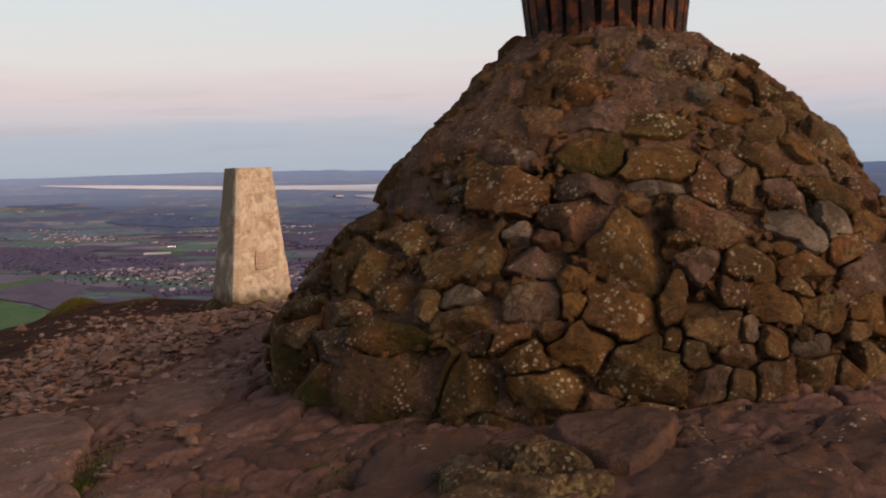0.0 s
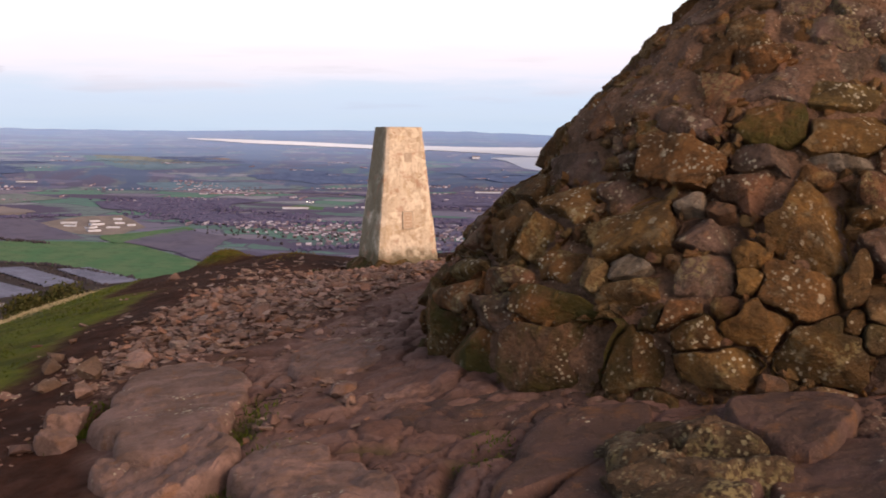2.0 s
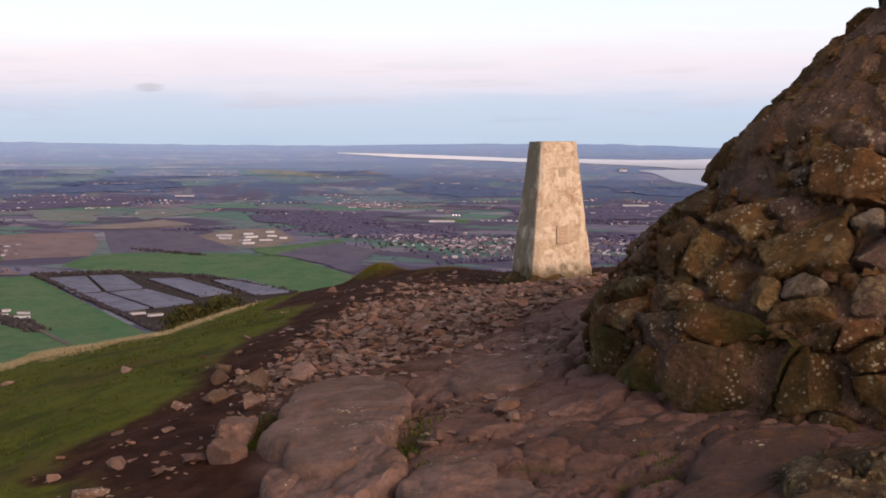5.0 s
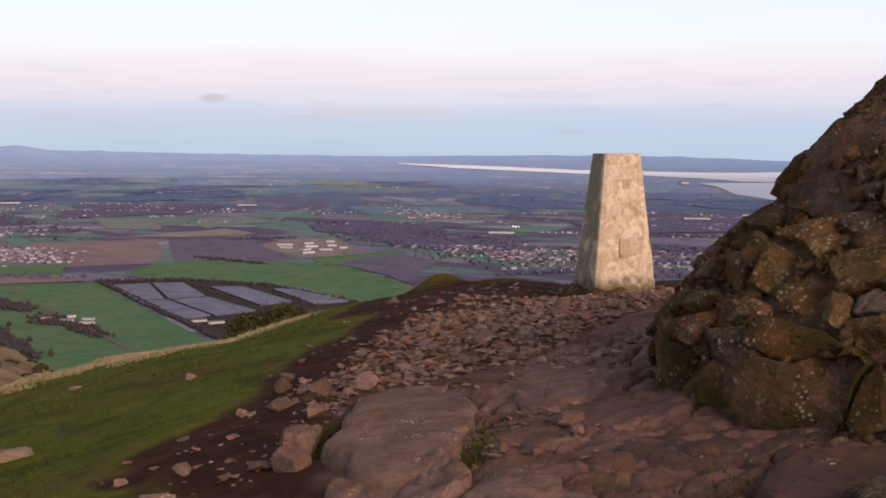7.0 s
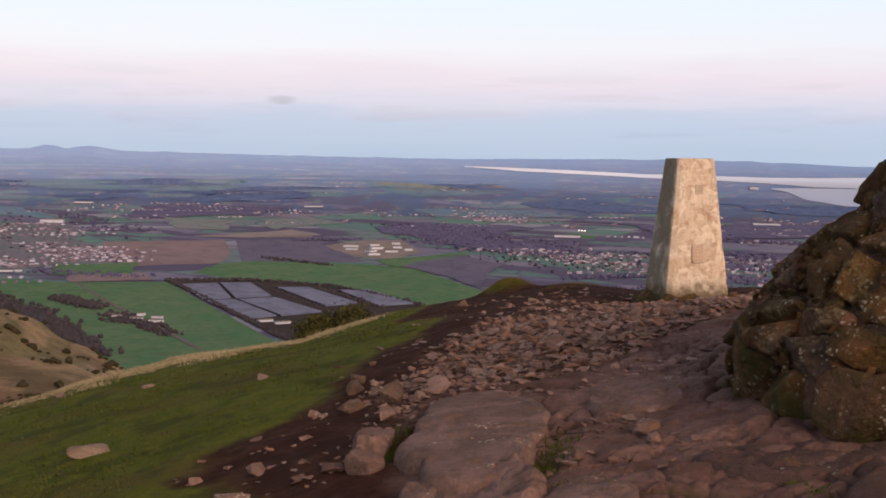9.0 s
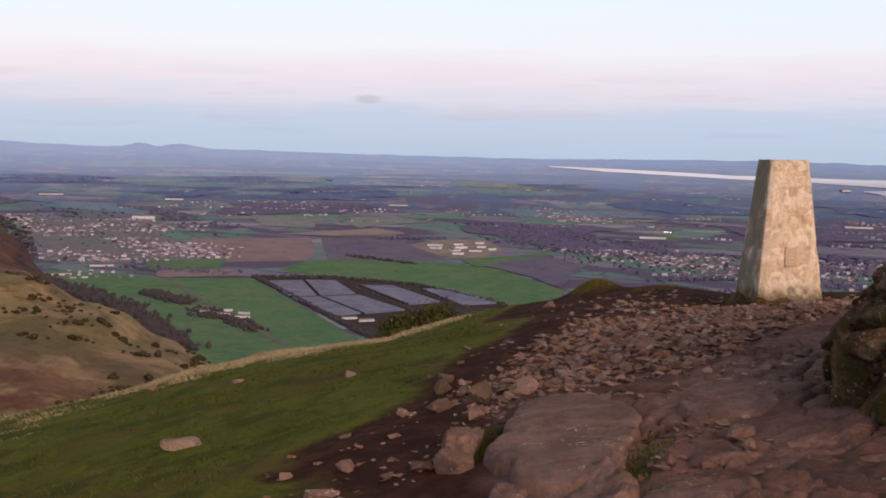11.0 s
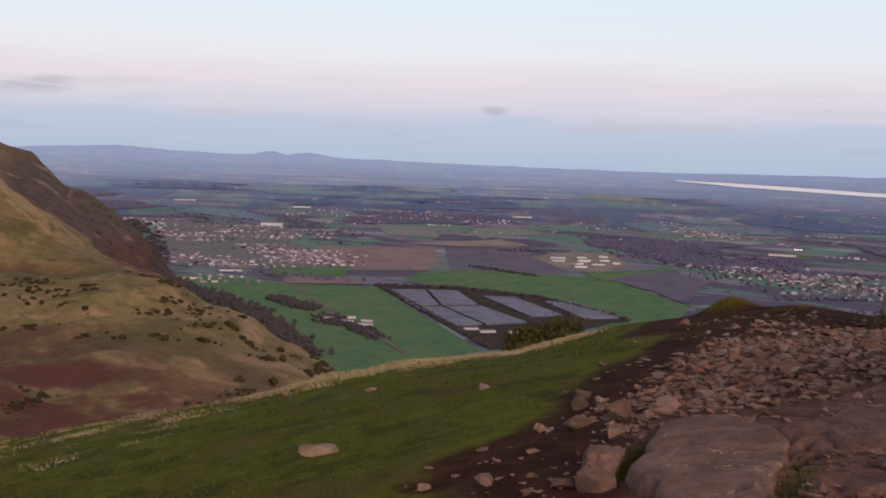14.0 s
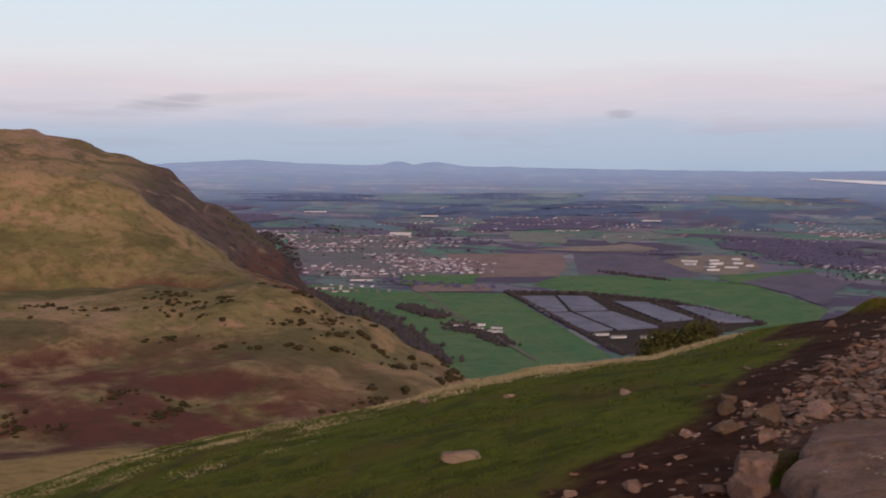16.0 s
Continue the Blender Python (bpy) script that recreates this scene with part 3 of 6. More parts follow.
# terraces along the hillside, tan on the crest, dark scree and scrub round its end
slope = n.mix(n.math("MULTIPLY", n.step(n.noise(at, 17.0, 5.0, .68, .4), .54, .64), .6), slope, (.095, .088, .036))
slope = n.mix(n.math("MULTIPLY", n.step(n.noise(at, 60.0, 4.0, .7), .56, .66), .5), slope, (.085, .068, .034))
bands = n.noise(n.scaled(at, (6.0, 6.0, 34.0)), 1.0, 5.0, .6, .3)
slope = n.mix(n.math("MULTIPLY", n.step(bands, .52, .64), .75), slope, (.135, .125, .05))
slope = n.mix(n.math("MULTIPLY", n.step(bands, .46, .34), .4), slope, (.29, .20, .115))
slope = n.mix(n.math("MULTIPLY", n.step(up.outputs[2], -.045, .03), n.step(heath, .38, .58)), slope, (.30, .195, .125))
turned = n.math("MULTIPLY", n.math("ARCTAN2", n.math("MULTIPLY", up.outputs[0], -1.0), up.outputs[1]), 57.2958)
ends = n.math("ADD", turned, n.math("MULTIPLY", n.math("SUBTRACT", heath, .5), 5.0))
back = n.add("ShaderNodeVectorMath", "LENGTH")
n.join(at, back.inputs[0])
scree = n.math("MULTIPLY", n.step(ends, 53.2, 50.4), n.step(back.outputs["Value"], 1.49, 1.58))
slope = n.mix(n.math("MULTIPLY", scree, .92), slope, n.mix(n.step(heath2, .40, .62), (.115, .076, .068), (.05, .04, .044)))
hollow = n.noise(n.scaled(at, (8.0, 8.0, 16.0)), 1.0, 5.0, .62, .8)
slope = n.mix(n.math("MULTIPLY", n.step(hollow, .52, .60), .72), slope, (.088, .080, .034))
slope = n.mix(n.math("MULTIPLY", n.step(hollow, .44, .36), .45), slope, (.36, .25, .15))
span = n.add("ShaderNodeVectorMath", "LENGTH")
n.join(at, span.inputs[0])
behind = n.math("MULTIPLY", n.step(span.outputs["Value"], 1.015, 1.05), n.step(span.outputs["Value"], 1.45, 1.12))
slope = n.mix(n.math("MULTIPLY", behind, n.step(heath2, .28, .60)), slope, (.105, .088, .032))
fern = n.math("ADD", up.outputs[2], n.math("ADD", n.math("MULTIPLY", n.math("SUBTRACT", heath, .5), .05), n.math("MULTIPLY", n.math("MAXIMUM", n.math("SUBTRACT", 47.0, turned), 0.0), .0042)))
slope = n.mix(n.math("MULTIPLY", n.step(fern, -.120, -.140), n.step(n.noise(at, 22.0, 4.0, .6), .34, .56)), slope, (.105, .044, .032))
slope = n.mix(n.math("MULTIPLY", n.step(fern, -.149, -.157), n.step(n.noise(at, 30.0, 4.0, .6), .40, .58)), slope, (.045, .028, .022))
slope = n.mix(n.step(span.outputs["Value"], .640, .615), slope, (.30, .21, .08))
slope = n.mix(n.math("MULTIPLY", n.step(n.noise(at, 90.0, 5.0, .7), .45, .7), .5), slope, (.05, .042, .02))
# blue aerial haze multiplied into the hillside's colour
slope = n.mix(1.0, slope, (1.02, 1.06, 1.26), "MULTIPLY")
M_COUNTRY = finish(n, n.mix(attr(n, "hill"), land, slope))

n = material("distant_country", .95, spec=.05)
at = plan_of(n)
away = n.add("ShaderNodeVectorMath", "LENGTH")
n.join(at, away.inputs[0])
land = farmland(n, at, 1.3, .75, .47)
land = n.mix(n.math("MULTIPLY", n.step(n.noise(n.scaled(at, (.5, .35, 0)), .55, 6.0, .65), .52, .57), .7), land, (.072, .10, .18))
# broad moors, woods and pale fields of the far country, haze in their colour
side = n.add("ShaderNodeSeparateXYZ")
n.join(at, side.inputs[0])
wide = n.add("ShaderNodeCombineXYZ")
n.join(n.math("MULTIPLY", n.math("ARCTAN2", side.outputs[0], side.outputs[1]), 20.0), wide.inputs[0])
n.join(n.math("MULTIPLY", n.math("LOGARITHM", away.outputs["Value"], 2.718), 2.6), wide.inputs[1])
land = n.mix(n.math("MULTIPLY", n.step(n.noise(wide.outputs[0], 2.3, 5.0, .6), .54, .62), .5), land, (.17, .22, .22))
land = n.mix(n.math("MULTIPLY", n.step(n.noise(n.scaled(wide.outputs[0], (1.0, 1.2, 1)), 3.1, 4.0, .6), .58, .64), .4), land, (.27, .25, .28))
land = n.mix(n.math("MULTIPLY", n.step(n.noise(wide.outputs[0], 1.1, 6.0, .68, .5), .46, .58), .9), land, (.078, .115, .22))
# haze blue mixed into the base colour, more with the miles
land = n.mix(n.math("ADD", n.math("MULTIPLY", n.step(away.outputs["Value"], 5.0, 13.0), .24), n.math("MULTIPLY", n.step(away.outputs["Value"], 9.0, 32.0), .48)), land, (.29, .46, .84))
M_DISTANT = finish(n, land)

far_az = np.concatenate([np.arange(-26, 66, .22), np.arange(66, 334, 4.0)])
valley_r = np.concatenate([[26, 60, 120, 220, 340, 450], np.arange(500, 2700, 16.0), 2700 * 1.02 ** np.arange(1, 49)])
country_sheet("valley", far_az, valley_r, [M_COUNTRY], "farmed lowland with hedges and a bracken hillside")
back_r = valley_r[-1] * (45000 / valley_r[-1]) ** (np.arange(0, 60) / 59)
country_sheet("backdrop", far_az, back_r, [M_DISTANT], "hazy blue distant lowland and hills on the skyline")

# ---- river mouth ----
# part of the reflected sky is put into the pale base colour
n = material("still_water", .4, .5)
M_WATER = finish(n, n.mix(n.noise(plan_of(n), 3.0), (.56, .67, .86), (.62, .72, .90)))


def water_strip(label, stops):
    """A reach of water by bearing, from its far to its near shore (degrees below level)."""
    a = np.linspace(stops[0][0], stops[-1][0], 90)
    near = np.interp(a, [s[0] for s in stops], [s[2] for s in stops])
    away_ = np.interp(a, [s[0] for s in stops], [s[1] for s in stops])
    rows = []
    for f in np.linspace(0, 1, 6):
        e = near + (away_ - near) * f + .012 * fbm(a * 2.5, a * 0 + f * 7, 3, 61)
        r = drawn_in((DROP) / np.tan(np.radians(e))) - 6
        rows.append(np.stack([-r * np.sin(np.radians(a)), r * np.cos(np.radians(a)), EYE_Z - r * np.tan(np.radians(e))], -1))
    grid = np.array(rows)
    return tagged(sheet("water", grid, False, [M_WATER], plan=grid / 1000), label, "water", kind="structure")


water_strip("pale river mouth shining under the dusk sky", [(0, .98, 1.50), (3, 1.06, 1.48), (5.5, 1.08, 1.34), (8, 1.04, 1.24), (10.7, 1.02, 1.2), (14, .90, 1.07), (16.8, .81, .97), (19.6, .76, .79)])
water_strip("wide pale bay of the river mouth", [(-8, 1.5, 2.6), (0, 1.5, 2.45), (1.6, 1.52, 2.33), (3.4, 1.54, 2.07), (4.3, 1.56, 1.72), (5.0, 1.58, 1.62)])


# ---- fields, growing tunnels, woods and towns on the plain ----
def simple(name, a, b, scale=30.0, rough=.9, spec=.2, use_plan=True):
    n = material(name, rough, spec=spec)
    worn = n.mix(n.step(n.noise(n.place, scale, 4.0, .6), .35, .65), a, b)
    return finish(n, n.mix(n.math("MULTIPLY", n.step(n.noise(n.place, scale * 2.7, 5.0, .65, .6), .46, .66), .45), worn, tuple(.55 * v for v in a)))


M_PASTURE = simple("bright_green_pasture", (0.072, 0.173, 0.084), (0.112, 0.190, 0.099), .012)
M_PLOUGH = simple("red_brown_plough", (0.243, 0.189, 0.206), (0.200, 0.160, 0.186), .006)
# scrub and far fields: blue haze is part of these colours
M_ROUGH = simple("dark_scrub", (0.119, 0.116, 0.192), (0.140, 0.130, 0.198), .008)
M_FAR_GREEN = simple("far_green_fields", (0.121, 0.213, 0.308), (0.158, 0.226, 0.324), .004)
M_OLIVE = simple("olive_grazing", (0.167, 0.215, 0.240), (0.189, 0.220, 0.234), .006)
M_FAR_PALE = simple("far_pale_stubble", (.27, .24, .245), (.22, .205, .225), .006)
M_TOWN_GROUND = simple("gardens_and_streets", (.172, .165, .215), (.130, .170, .190), .02)
M_EARTH = simple("dark_earth", (.035, .028, .03), (.05, .038, .036), .02)
M_YARD = simple("pale_yard", (.27, .235, .225), (.20, .18, .18), .02)
M_ROAD = simple("grey_road", (.13, .12, .125), (.17, .155, .15), .05)


def field(label, mat, corners, name="field", lift=1.0):
    """A flat patch of the plain with slightly wandering edges."""
    bm = bmesh.new()
    pts = []
    k = len(corners)
    for i in range(k):
        (x0, y0), (x1, y1) = corners[i], corners[(i + 1) % k]
        for f in np.linspace(0, 1, 7)[:-1]:
            wob = .006 * math.sin(9 * f + i * 2.1)
            pts.append((x0 + (x1 - x0) * f + wob, y0 + (y1 - y0) * f - wob))
    vs = [bm.verts.new(far_place(x, y, lift)[0]) for x, y in pts]
    bm.faces.new(vs)
    if bm.faces[:][0].normal.z < 0:
        bmesh.ops.reverse_faces(bm, faces=bm.faces[:])
    bmesh.ops.triangulate(bm, faces=bm.faces[:])
    return tagged(part(name, bm, mat), label, name, kind="structure")


field("bright green pasture beside the growing tunnels", M_PASTURE, [(-2.30, 2.72), (-1.982, 2.95), (-1.15, 2.11), (-1.22, 1.85), (-1.62, 2.19)])
field("rough pasture at the foot of the hills", M_PASTURE, [(-2.62, 2.78), (-2.2, 2.80), (-1.5, 2.24), (-1.08, 1.92), (-1.22, 1.66), (-1.75, 1.90), (-2.45, 2.38)], lift=.6)
field("green pasture beyond the growing tunnels", M_PASTURE, [(-2.05, 3.20), (-2.12, 3.45), (-2.09, 3.62), (-1.66, 3.70), (-1.50, 3.68), (-1.06, 3.16), (-.98, 2.70), (-1.15, 2.60), (-1.48, 2.98), (-1.754, 3.05)])
field("red-brown ploughed field below the town", M_PLOUGH, [(-3.03, 4.05), (-2.66, 4.40), (-2.30, 3.85), (-2.13, 3.5), (-2.35, 3.27), (-2.61, 3.52)])
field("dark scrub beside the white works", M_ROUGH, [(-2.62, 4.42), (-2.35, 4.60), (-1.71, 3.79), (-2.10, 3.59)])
field("pale stubble field", M_YARD, [(-2.83, 4.51), (-2.92, 4.86), (-2.60, 5.12), (-2.40, 4.72), (-2.58, 4.59)])
field("pale yard round the works", M_YARD, [(-2.16, 4.31), (-2.13, 4.68), (-1.99, 4.78), (-1.69, 4.27), (-1.66, 3.92), (-1.82, 3.95)])
field("floodlit green sports ground", M_PASTURE, [(-1.62, 5.85), (-1.38, 5.9), (-1.24, 5.30), (-1.47, 5.37)])
field("dark earth under the growing tunnels", M_EARTH, [(-1.977, 2.96), (-1.768, 3.08), (-1.495, 3.05), (-1.09, 2.78), (-1.12, 2.60), (-1.14, 2.13)], lift=1.6)
field("grey country road between pastures", M_ROAD, [(-2.424, 3.012), (-2.418, 3.018), (-1.823, 2.472), (-1.413, 2.127), (-1.248, 1.981), (-1.254, 1.971), (-1.421, 2.119), (-1.831, 2.464)], "road", 2.2)

n = material("polythene_tunnels", .55, spec=.4)
M_TUNNEL = finish(n, n.mix(n.step(n.noise(n.scaled(n.place, (0.022, 0.021, 0.021)), 1.0, 5.0, .7), .3, .7), (0.086, 0.099, 0.170), (0.154, 0.176, 0.281)))


def tunnel_block(corners):
    """A block of polythene tunnels: hoops side by side."""
    p = [np.array(c) for c in corners]
    count, fine = 14, 5
    bm = bmesh.new()
    grid = []
    for i in range(count * fine + 1):
        f = i / (count * fine)
        up = 4.5 * math.sqrt(max(0, 1 - (2 * ((i % fine) / fine) - 1) ** 2)) if i % fine else .4
        line = []
        for g in np.linspace(0, 1, 5):
            q = (p[0] * (1 - f) + p[3] * f) * (1 - g) + (p[1] * (1 - f) + p[2] * f) * g
            line.append(bm.verts.new(far_place(q[0], q[1], 2.0 + up)[0]))
        grid.append(line)
    for a, b in zip(grid[:-1], grid[1:]):
        for j in range(4):
            bm.faces.new((a[j], a[j + 1], b[j + 1], b[j]))
    bmesh.ops.recalc_face_normals(bm, faces=bm.faces[:])
    tagged(part("growing_tunnel", bm, M_TUNNEL), "block of grey polythene growing tunnels in a dark field", "polytunnel", "tunnel blocks on the plain")


tunnel_block([(-1.888, 2.88), (-1.814, 2.957), (-1.6, 2.679), (-1.652, 2.622)])
tunnel_block([(-1.628, 2.598), (-1.576, 2.654), (-1.333, 2.44), (-1.368, 2.377)])
tunnel_block([(-1.807, 2.964), (-1.731, 3.006), (-1.529, 2.766), (-1.591, 2.686)])
tunnel_block([(-1.569, 2.66), (-1.505, 2.74), (-1.27, 2.55), (-1.325, 2.446)])
tunnel_block([(-1.611, 2.942), (-1.533, 2.988), (-1.261, 2.737), (-1.307, 2.647)])
tunnel_block([(-1.424, 2.96), (-1.356, 3.014), (-1.127, 2.791), (-1.19, 2.714)])

n = material("bare_winter_trees", .95, spec=.1)
M_TREES = finish(n, n.ramp(n.add("ShaderNodeNewGeometry").outputs["Random Per Island"], [(0, (0.046, 0.043, 0.056)), (.5, (0.059, 0.053, 0.069)), (.8, (0.054, 0.055, 0.060)), (1, (0.076, 0.062, 0.075))]))


def woods(name, label, spots, mat=M_TREES):
    """Many small uneven crowns in one mesh. spots: place, width and height."""
    rng = np.random.default_rng(len(spots))
    d, faces = ball(1)
    faces = np.array(faces)
    verts, tris = [], []
    for i, (c, w, h) in enumerate(spots):
        r = rng.uniform(.7, 1.3, len(d))
        verts.append(d * r[:, None] * (w / 2, w / 2, h * .55) + (c[0], c[1], c[2] + h * .42))
        tris.append(faces + i * len(d))
    me = bpy.data.meshes.new(name)
    me.from_pydata(np.concatenate(verts).tolist(), [], np.concatenate(tris).tolist())
    me.materials.append(mat)
    return tagged(new(name, me), label, "trees", kind="stuff")


def belt_of(a, b, count, width_m, tall=10, rng=np.random.default_rng(3)):
    f = rng.uniform(0, 1, count)
    return stand_of(a[0] + (b[0] - a[0]) * f + rng.normal(0, width_m, count) / 1000, a[1] + (b[1] - a[1]) * f + rng.normal(0, width_m, count) / 1000, tall, rng)


def rise(x, y):
    """How far the plain rises over its base at places in kilometres."""
    x, y = np.asarray(x, float), np.asarray(y, float)
    a, r = np.degrees(np.arctan2(-x, y)), np.hypot(x, y) * 1000
    return np.where(r > 4500, country(a, r)[0] + DROP, 0.0)


def stand_of(xs, ys, tall, rng):
    out = []
    for x, y, up in zip(xs, ys, rise(xs, ys)):
        p, s = far_place(x, y, up)
        h = tall * rng.uniform(.6, 1.4) * s
        out.append((p, h * (rng.uniform(.8, 1.5) if math.hypot(x, y) < 4.6 else rng.uniform(1.3, 2.6)), h))
    return out


def patch_place(c, u, v):
    """A place in a four-cornered patch."""
    c = np.array(c)
    return (c[0] * (1 - u)[:, None] + c[1] * u[:, None]) * (1 - v)[:, None] + (c[3] * (1 - u)[:, None] + c[2] * u[:, None]) * v[:, None]


def wood_in(corners, count, tall, rng):
    q = patch_place(corners, rng.beta(.9, .9, count), rng.beta(.9, .9, count)) + rng.normal(0, .03, (count, 2))
    return stand_of(q[:, 0], q[:, 1], tall, rng)


def draped(label, mat, corners, k=22, name="field", lift=2.5, loose_edge=1.0):
    """A field laid over the rolling lowland."""
    u, v = np.meshgrid(np.linspace(0, 1, k), np.linspace(0, 1, k))
    q = patch_place(corners, u.ravel(), v.ravel())
    q = q + .05 * loose_edge * np.stack([fbm(q[:, 0] * 2.1, q[:, 1] * 2.1, 3, 91), fbm(q[:, 0] * 2.1, q[:, 1] * 2.1, 3, 95)], -1) * np.hypot(q[:, :1], q[:, 1:]) / 2
    up = rise(q[:, 0], q[:, 1]) + lift
    pts = np.array([far_place(x, y, z)[0][:] for (x, y), z in zip(q, up)]).reshape(k, k, 3)
    ob = tagged(sheet(name, pts, False, [mat]), label, name, kind="structure")
    if ob.data.polygons[0].normal.z < 0:
        ob.data.flip_normals()


woods("hedgerow", "dark leafless tree belts round the growing tunnels",
      belt_of((-1.985, 2.965), (-1.165, 2.165), 700, 3.5, 7) + belt_of((-1.985, 2.965), (-1.77, 3.09), 180, 7, 8) + belt_of((-1.77, 3.09), (-1.49, 3.06), 150, 6, 7)
      + belt_of((-1.49, 3.06), (-1.09, 2.78), 100, 5, 8) + belt_of((-1.72, 3.02), (-1.26, 2.57), 60, 4, 6) + belt_of((-1.52, 3.0), (-1.18, 2.70), 90, 8, 7) + belt_of((-1.62, 2.61), (-1.49, 2.75), 50, 3, 4))
woods("town_trees", "dark garden trees among the town's houses", belt_of((-4.5, 4.9), (-2.7, 3.3), 150, 190, 5) + belt_of((-1.4, 4.3), (-.8, 4.0), 160, 130, 7) + belt_of((-.7, 4.3), (.2, 4.0), 160, 190, 7))
woods("wood", "dark leafless wood along the foot of the hills",
      belt_of((-2.0, 2.49), (-1.80, 2.38), 320, 14, 10) + belt_of((-1.72, 2.32), (-1.40, 2.10), 260, 14, 7) + belt_of((-1.66, 2.24), (-1.50, 2.20), 120, 12, 7) + belt_of((-1.86, 2.20), (-1.40, 1.83), 900, 26, 11) + belt_of((-2.55, 2.62), (-1.85, 2.22), 520, 26, 10)
      + belt_of((-4.6, 4.4), (-2.9, 2.85), 900, 60, 13) + belt_of((-4.8, 5.3), (-2.6, 3.2), 120, 200, 7) + belt_of((-2.1, 3.75), (-1.75, 3.6), 80, 10, 8))

rng = np.random.default_rng(40)
spots = []
for _ in range(70):
    a, r = radians(rng.uniform(-20, 50)), rng.uniform(3.3, 5.6)
    x, y, t = -r * math.sin(a), r * math.cos(a), rng.normal(.3, .5)
    if -4.9 < x < -2.4 and 3.0 < y < 5.4 or -2.3 < x < -1.0 and y < 4.7 and r < 4.2:
        continue
    long_ = rng.uniform(.05, .32) * (1 + max(0, r - 6) / 5)
    spots += belt_of((x - math.cos(t) * long_, y - math.sin(t) * long_ * .6), (x + math.cos(t) * long_, y + math.sin(t) * long_ * .6), int(30 + 200 * long_), rng.uniform(8, 45) * (1 + max(0, r - 5) / 3), 9, rng)
# a bluer copy of the winter trees, with distance haze in its colour
n = material("far_winter_woods", .95, spec=.1)
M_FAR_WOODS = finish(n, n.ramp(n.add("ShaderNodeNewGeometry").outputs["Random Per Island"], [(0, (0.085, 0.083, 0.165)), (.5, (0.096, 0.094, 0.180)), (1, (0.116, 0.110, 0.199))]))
woods("copses", "dark leafless copses scattered over the lowland", spots, M_FAR_WOODS)
# canopies with haze put into the colour, the farther copy bluer
n = material("far_woodland_canopy", .95, spec=.05)
tops = n.noise(n.place, .05, 5.0, .7)
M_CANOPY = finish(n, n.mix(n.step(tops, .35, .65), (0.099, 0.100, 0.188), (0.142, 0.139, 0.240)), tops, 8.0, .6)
n = material("hazed_woodland_canopy", .95, spec=.05)
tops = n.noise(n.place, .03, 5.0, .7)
M_HAZED_CANOPY = finish(n, n.mix(n.step(tops, .35, .65), (0.087, 0.126, 0.259), (0.114, 0.164, 0.310)), tops, 8.0, .6)
FAR_WOODS = ((M_HAZED_CANOPY, [(-9.9, 9.6), (-9.1, 10.3), (-7.4, 8.6), (-8.4, 8.4)]),
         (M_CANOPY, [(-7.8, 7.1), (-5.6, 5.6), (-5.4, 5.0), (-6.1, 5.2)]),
         (M_HAZED_CANOPY, [(-5.9, 8.9), (-5.5, 10.4), (-3.9, 7.4), (-4.7, 7.1)]),
         (M_HAZED_CANOPY, [(-6.6, 8.3), (-6.2, 8.7), (-5.0, 7.0), (-5.1, 6.8)]),
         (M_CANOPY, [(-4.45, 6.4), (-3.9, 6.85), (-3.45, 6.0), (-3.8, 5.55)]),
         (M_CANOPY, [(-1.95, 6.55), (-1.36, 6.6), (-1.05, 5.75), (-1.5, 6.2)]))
MORE_WOODS = ((M_HAZED_CANOPY, [(-4.9, 13.4), (-4.4, 13.4), (-3.86, 11.4), (-4.1, 11.4)]),
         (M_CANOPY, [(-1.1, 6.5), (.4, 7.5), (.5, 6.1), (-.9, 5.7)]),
         (M_HAZED_CANOPY, [(-1.2, 9.5), (1.3, 10.3), (1.1, 8.5), (-.8, 8.1)]),
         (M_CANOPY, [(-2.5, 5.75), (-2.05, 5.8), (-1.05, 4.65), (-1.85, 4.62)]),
         (M_HAZED_CANOPY, [(-2.6, 8.6), (-2.1, 9.2), (-1.2, 7.6), (-1.9, 7.4)]),
         (M_HAZED_CANOPY, [(-8.3, 10.8), (-7.7, 11.4), (-6.6, 10.2), (-7.2, 9.9)]))
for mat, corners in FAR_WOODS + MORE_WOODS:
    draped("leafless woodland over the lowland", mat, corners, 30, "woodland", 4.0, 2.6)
spots = []
for corners, count, tall in (([(-2.5, 5.75), (-2.05, 5.8), (-1.05, 4.65), (-1.85, 4.62)], 500, 8), ([(-1.7, 4.5), (-1.35, 4.85), (-1.02, 4.55), (-1.2, 4.3)], 200, 8), ([(-4.45, 5.5), (-4.15, 5.4), (-3.2, 4.7), (-3.4, 4.5)], 160, 8)):
    spots += wood_in(corners, count, tall, rng)
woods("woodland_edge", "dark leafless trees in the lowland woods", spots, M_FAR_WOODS)
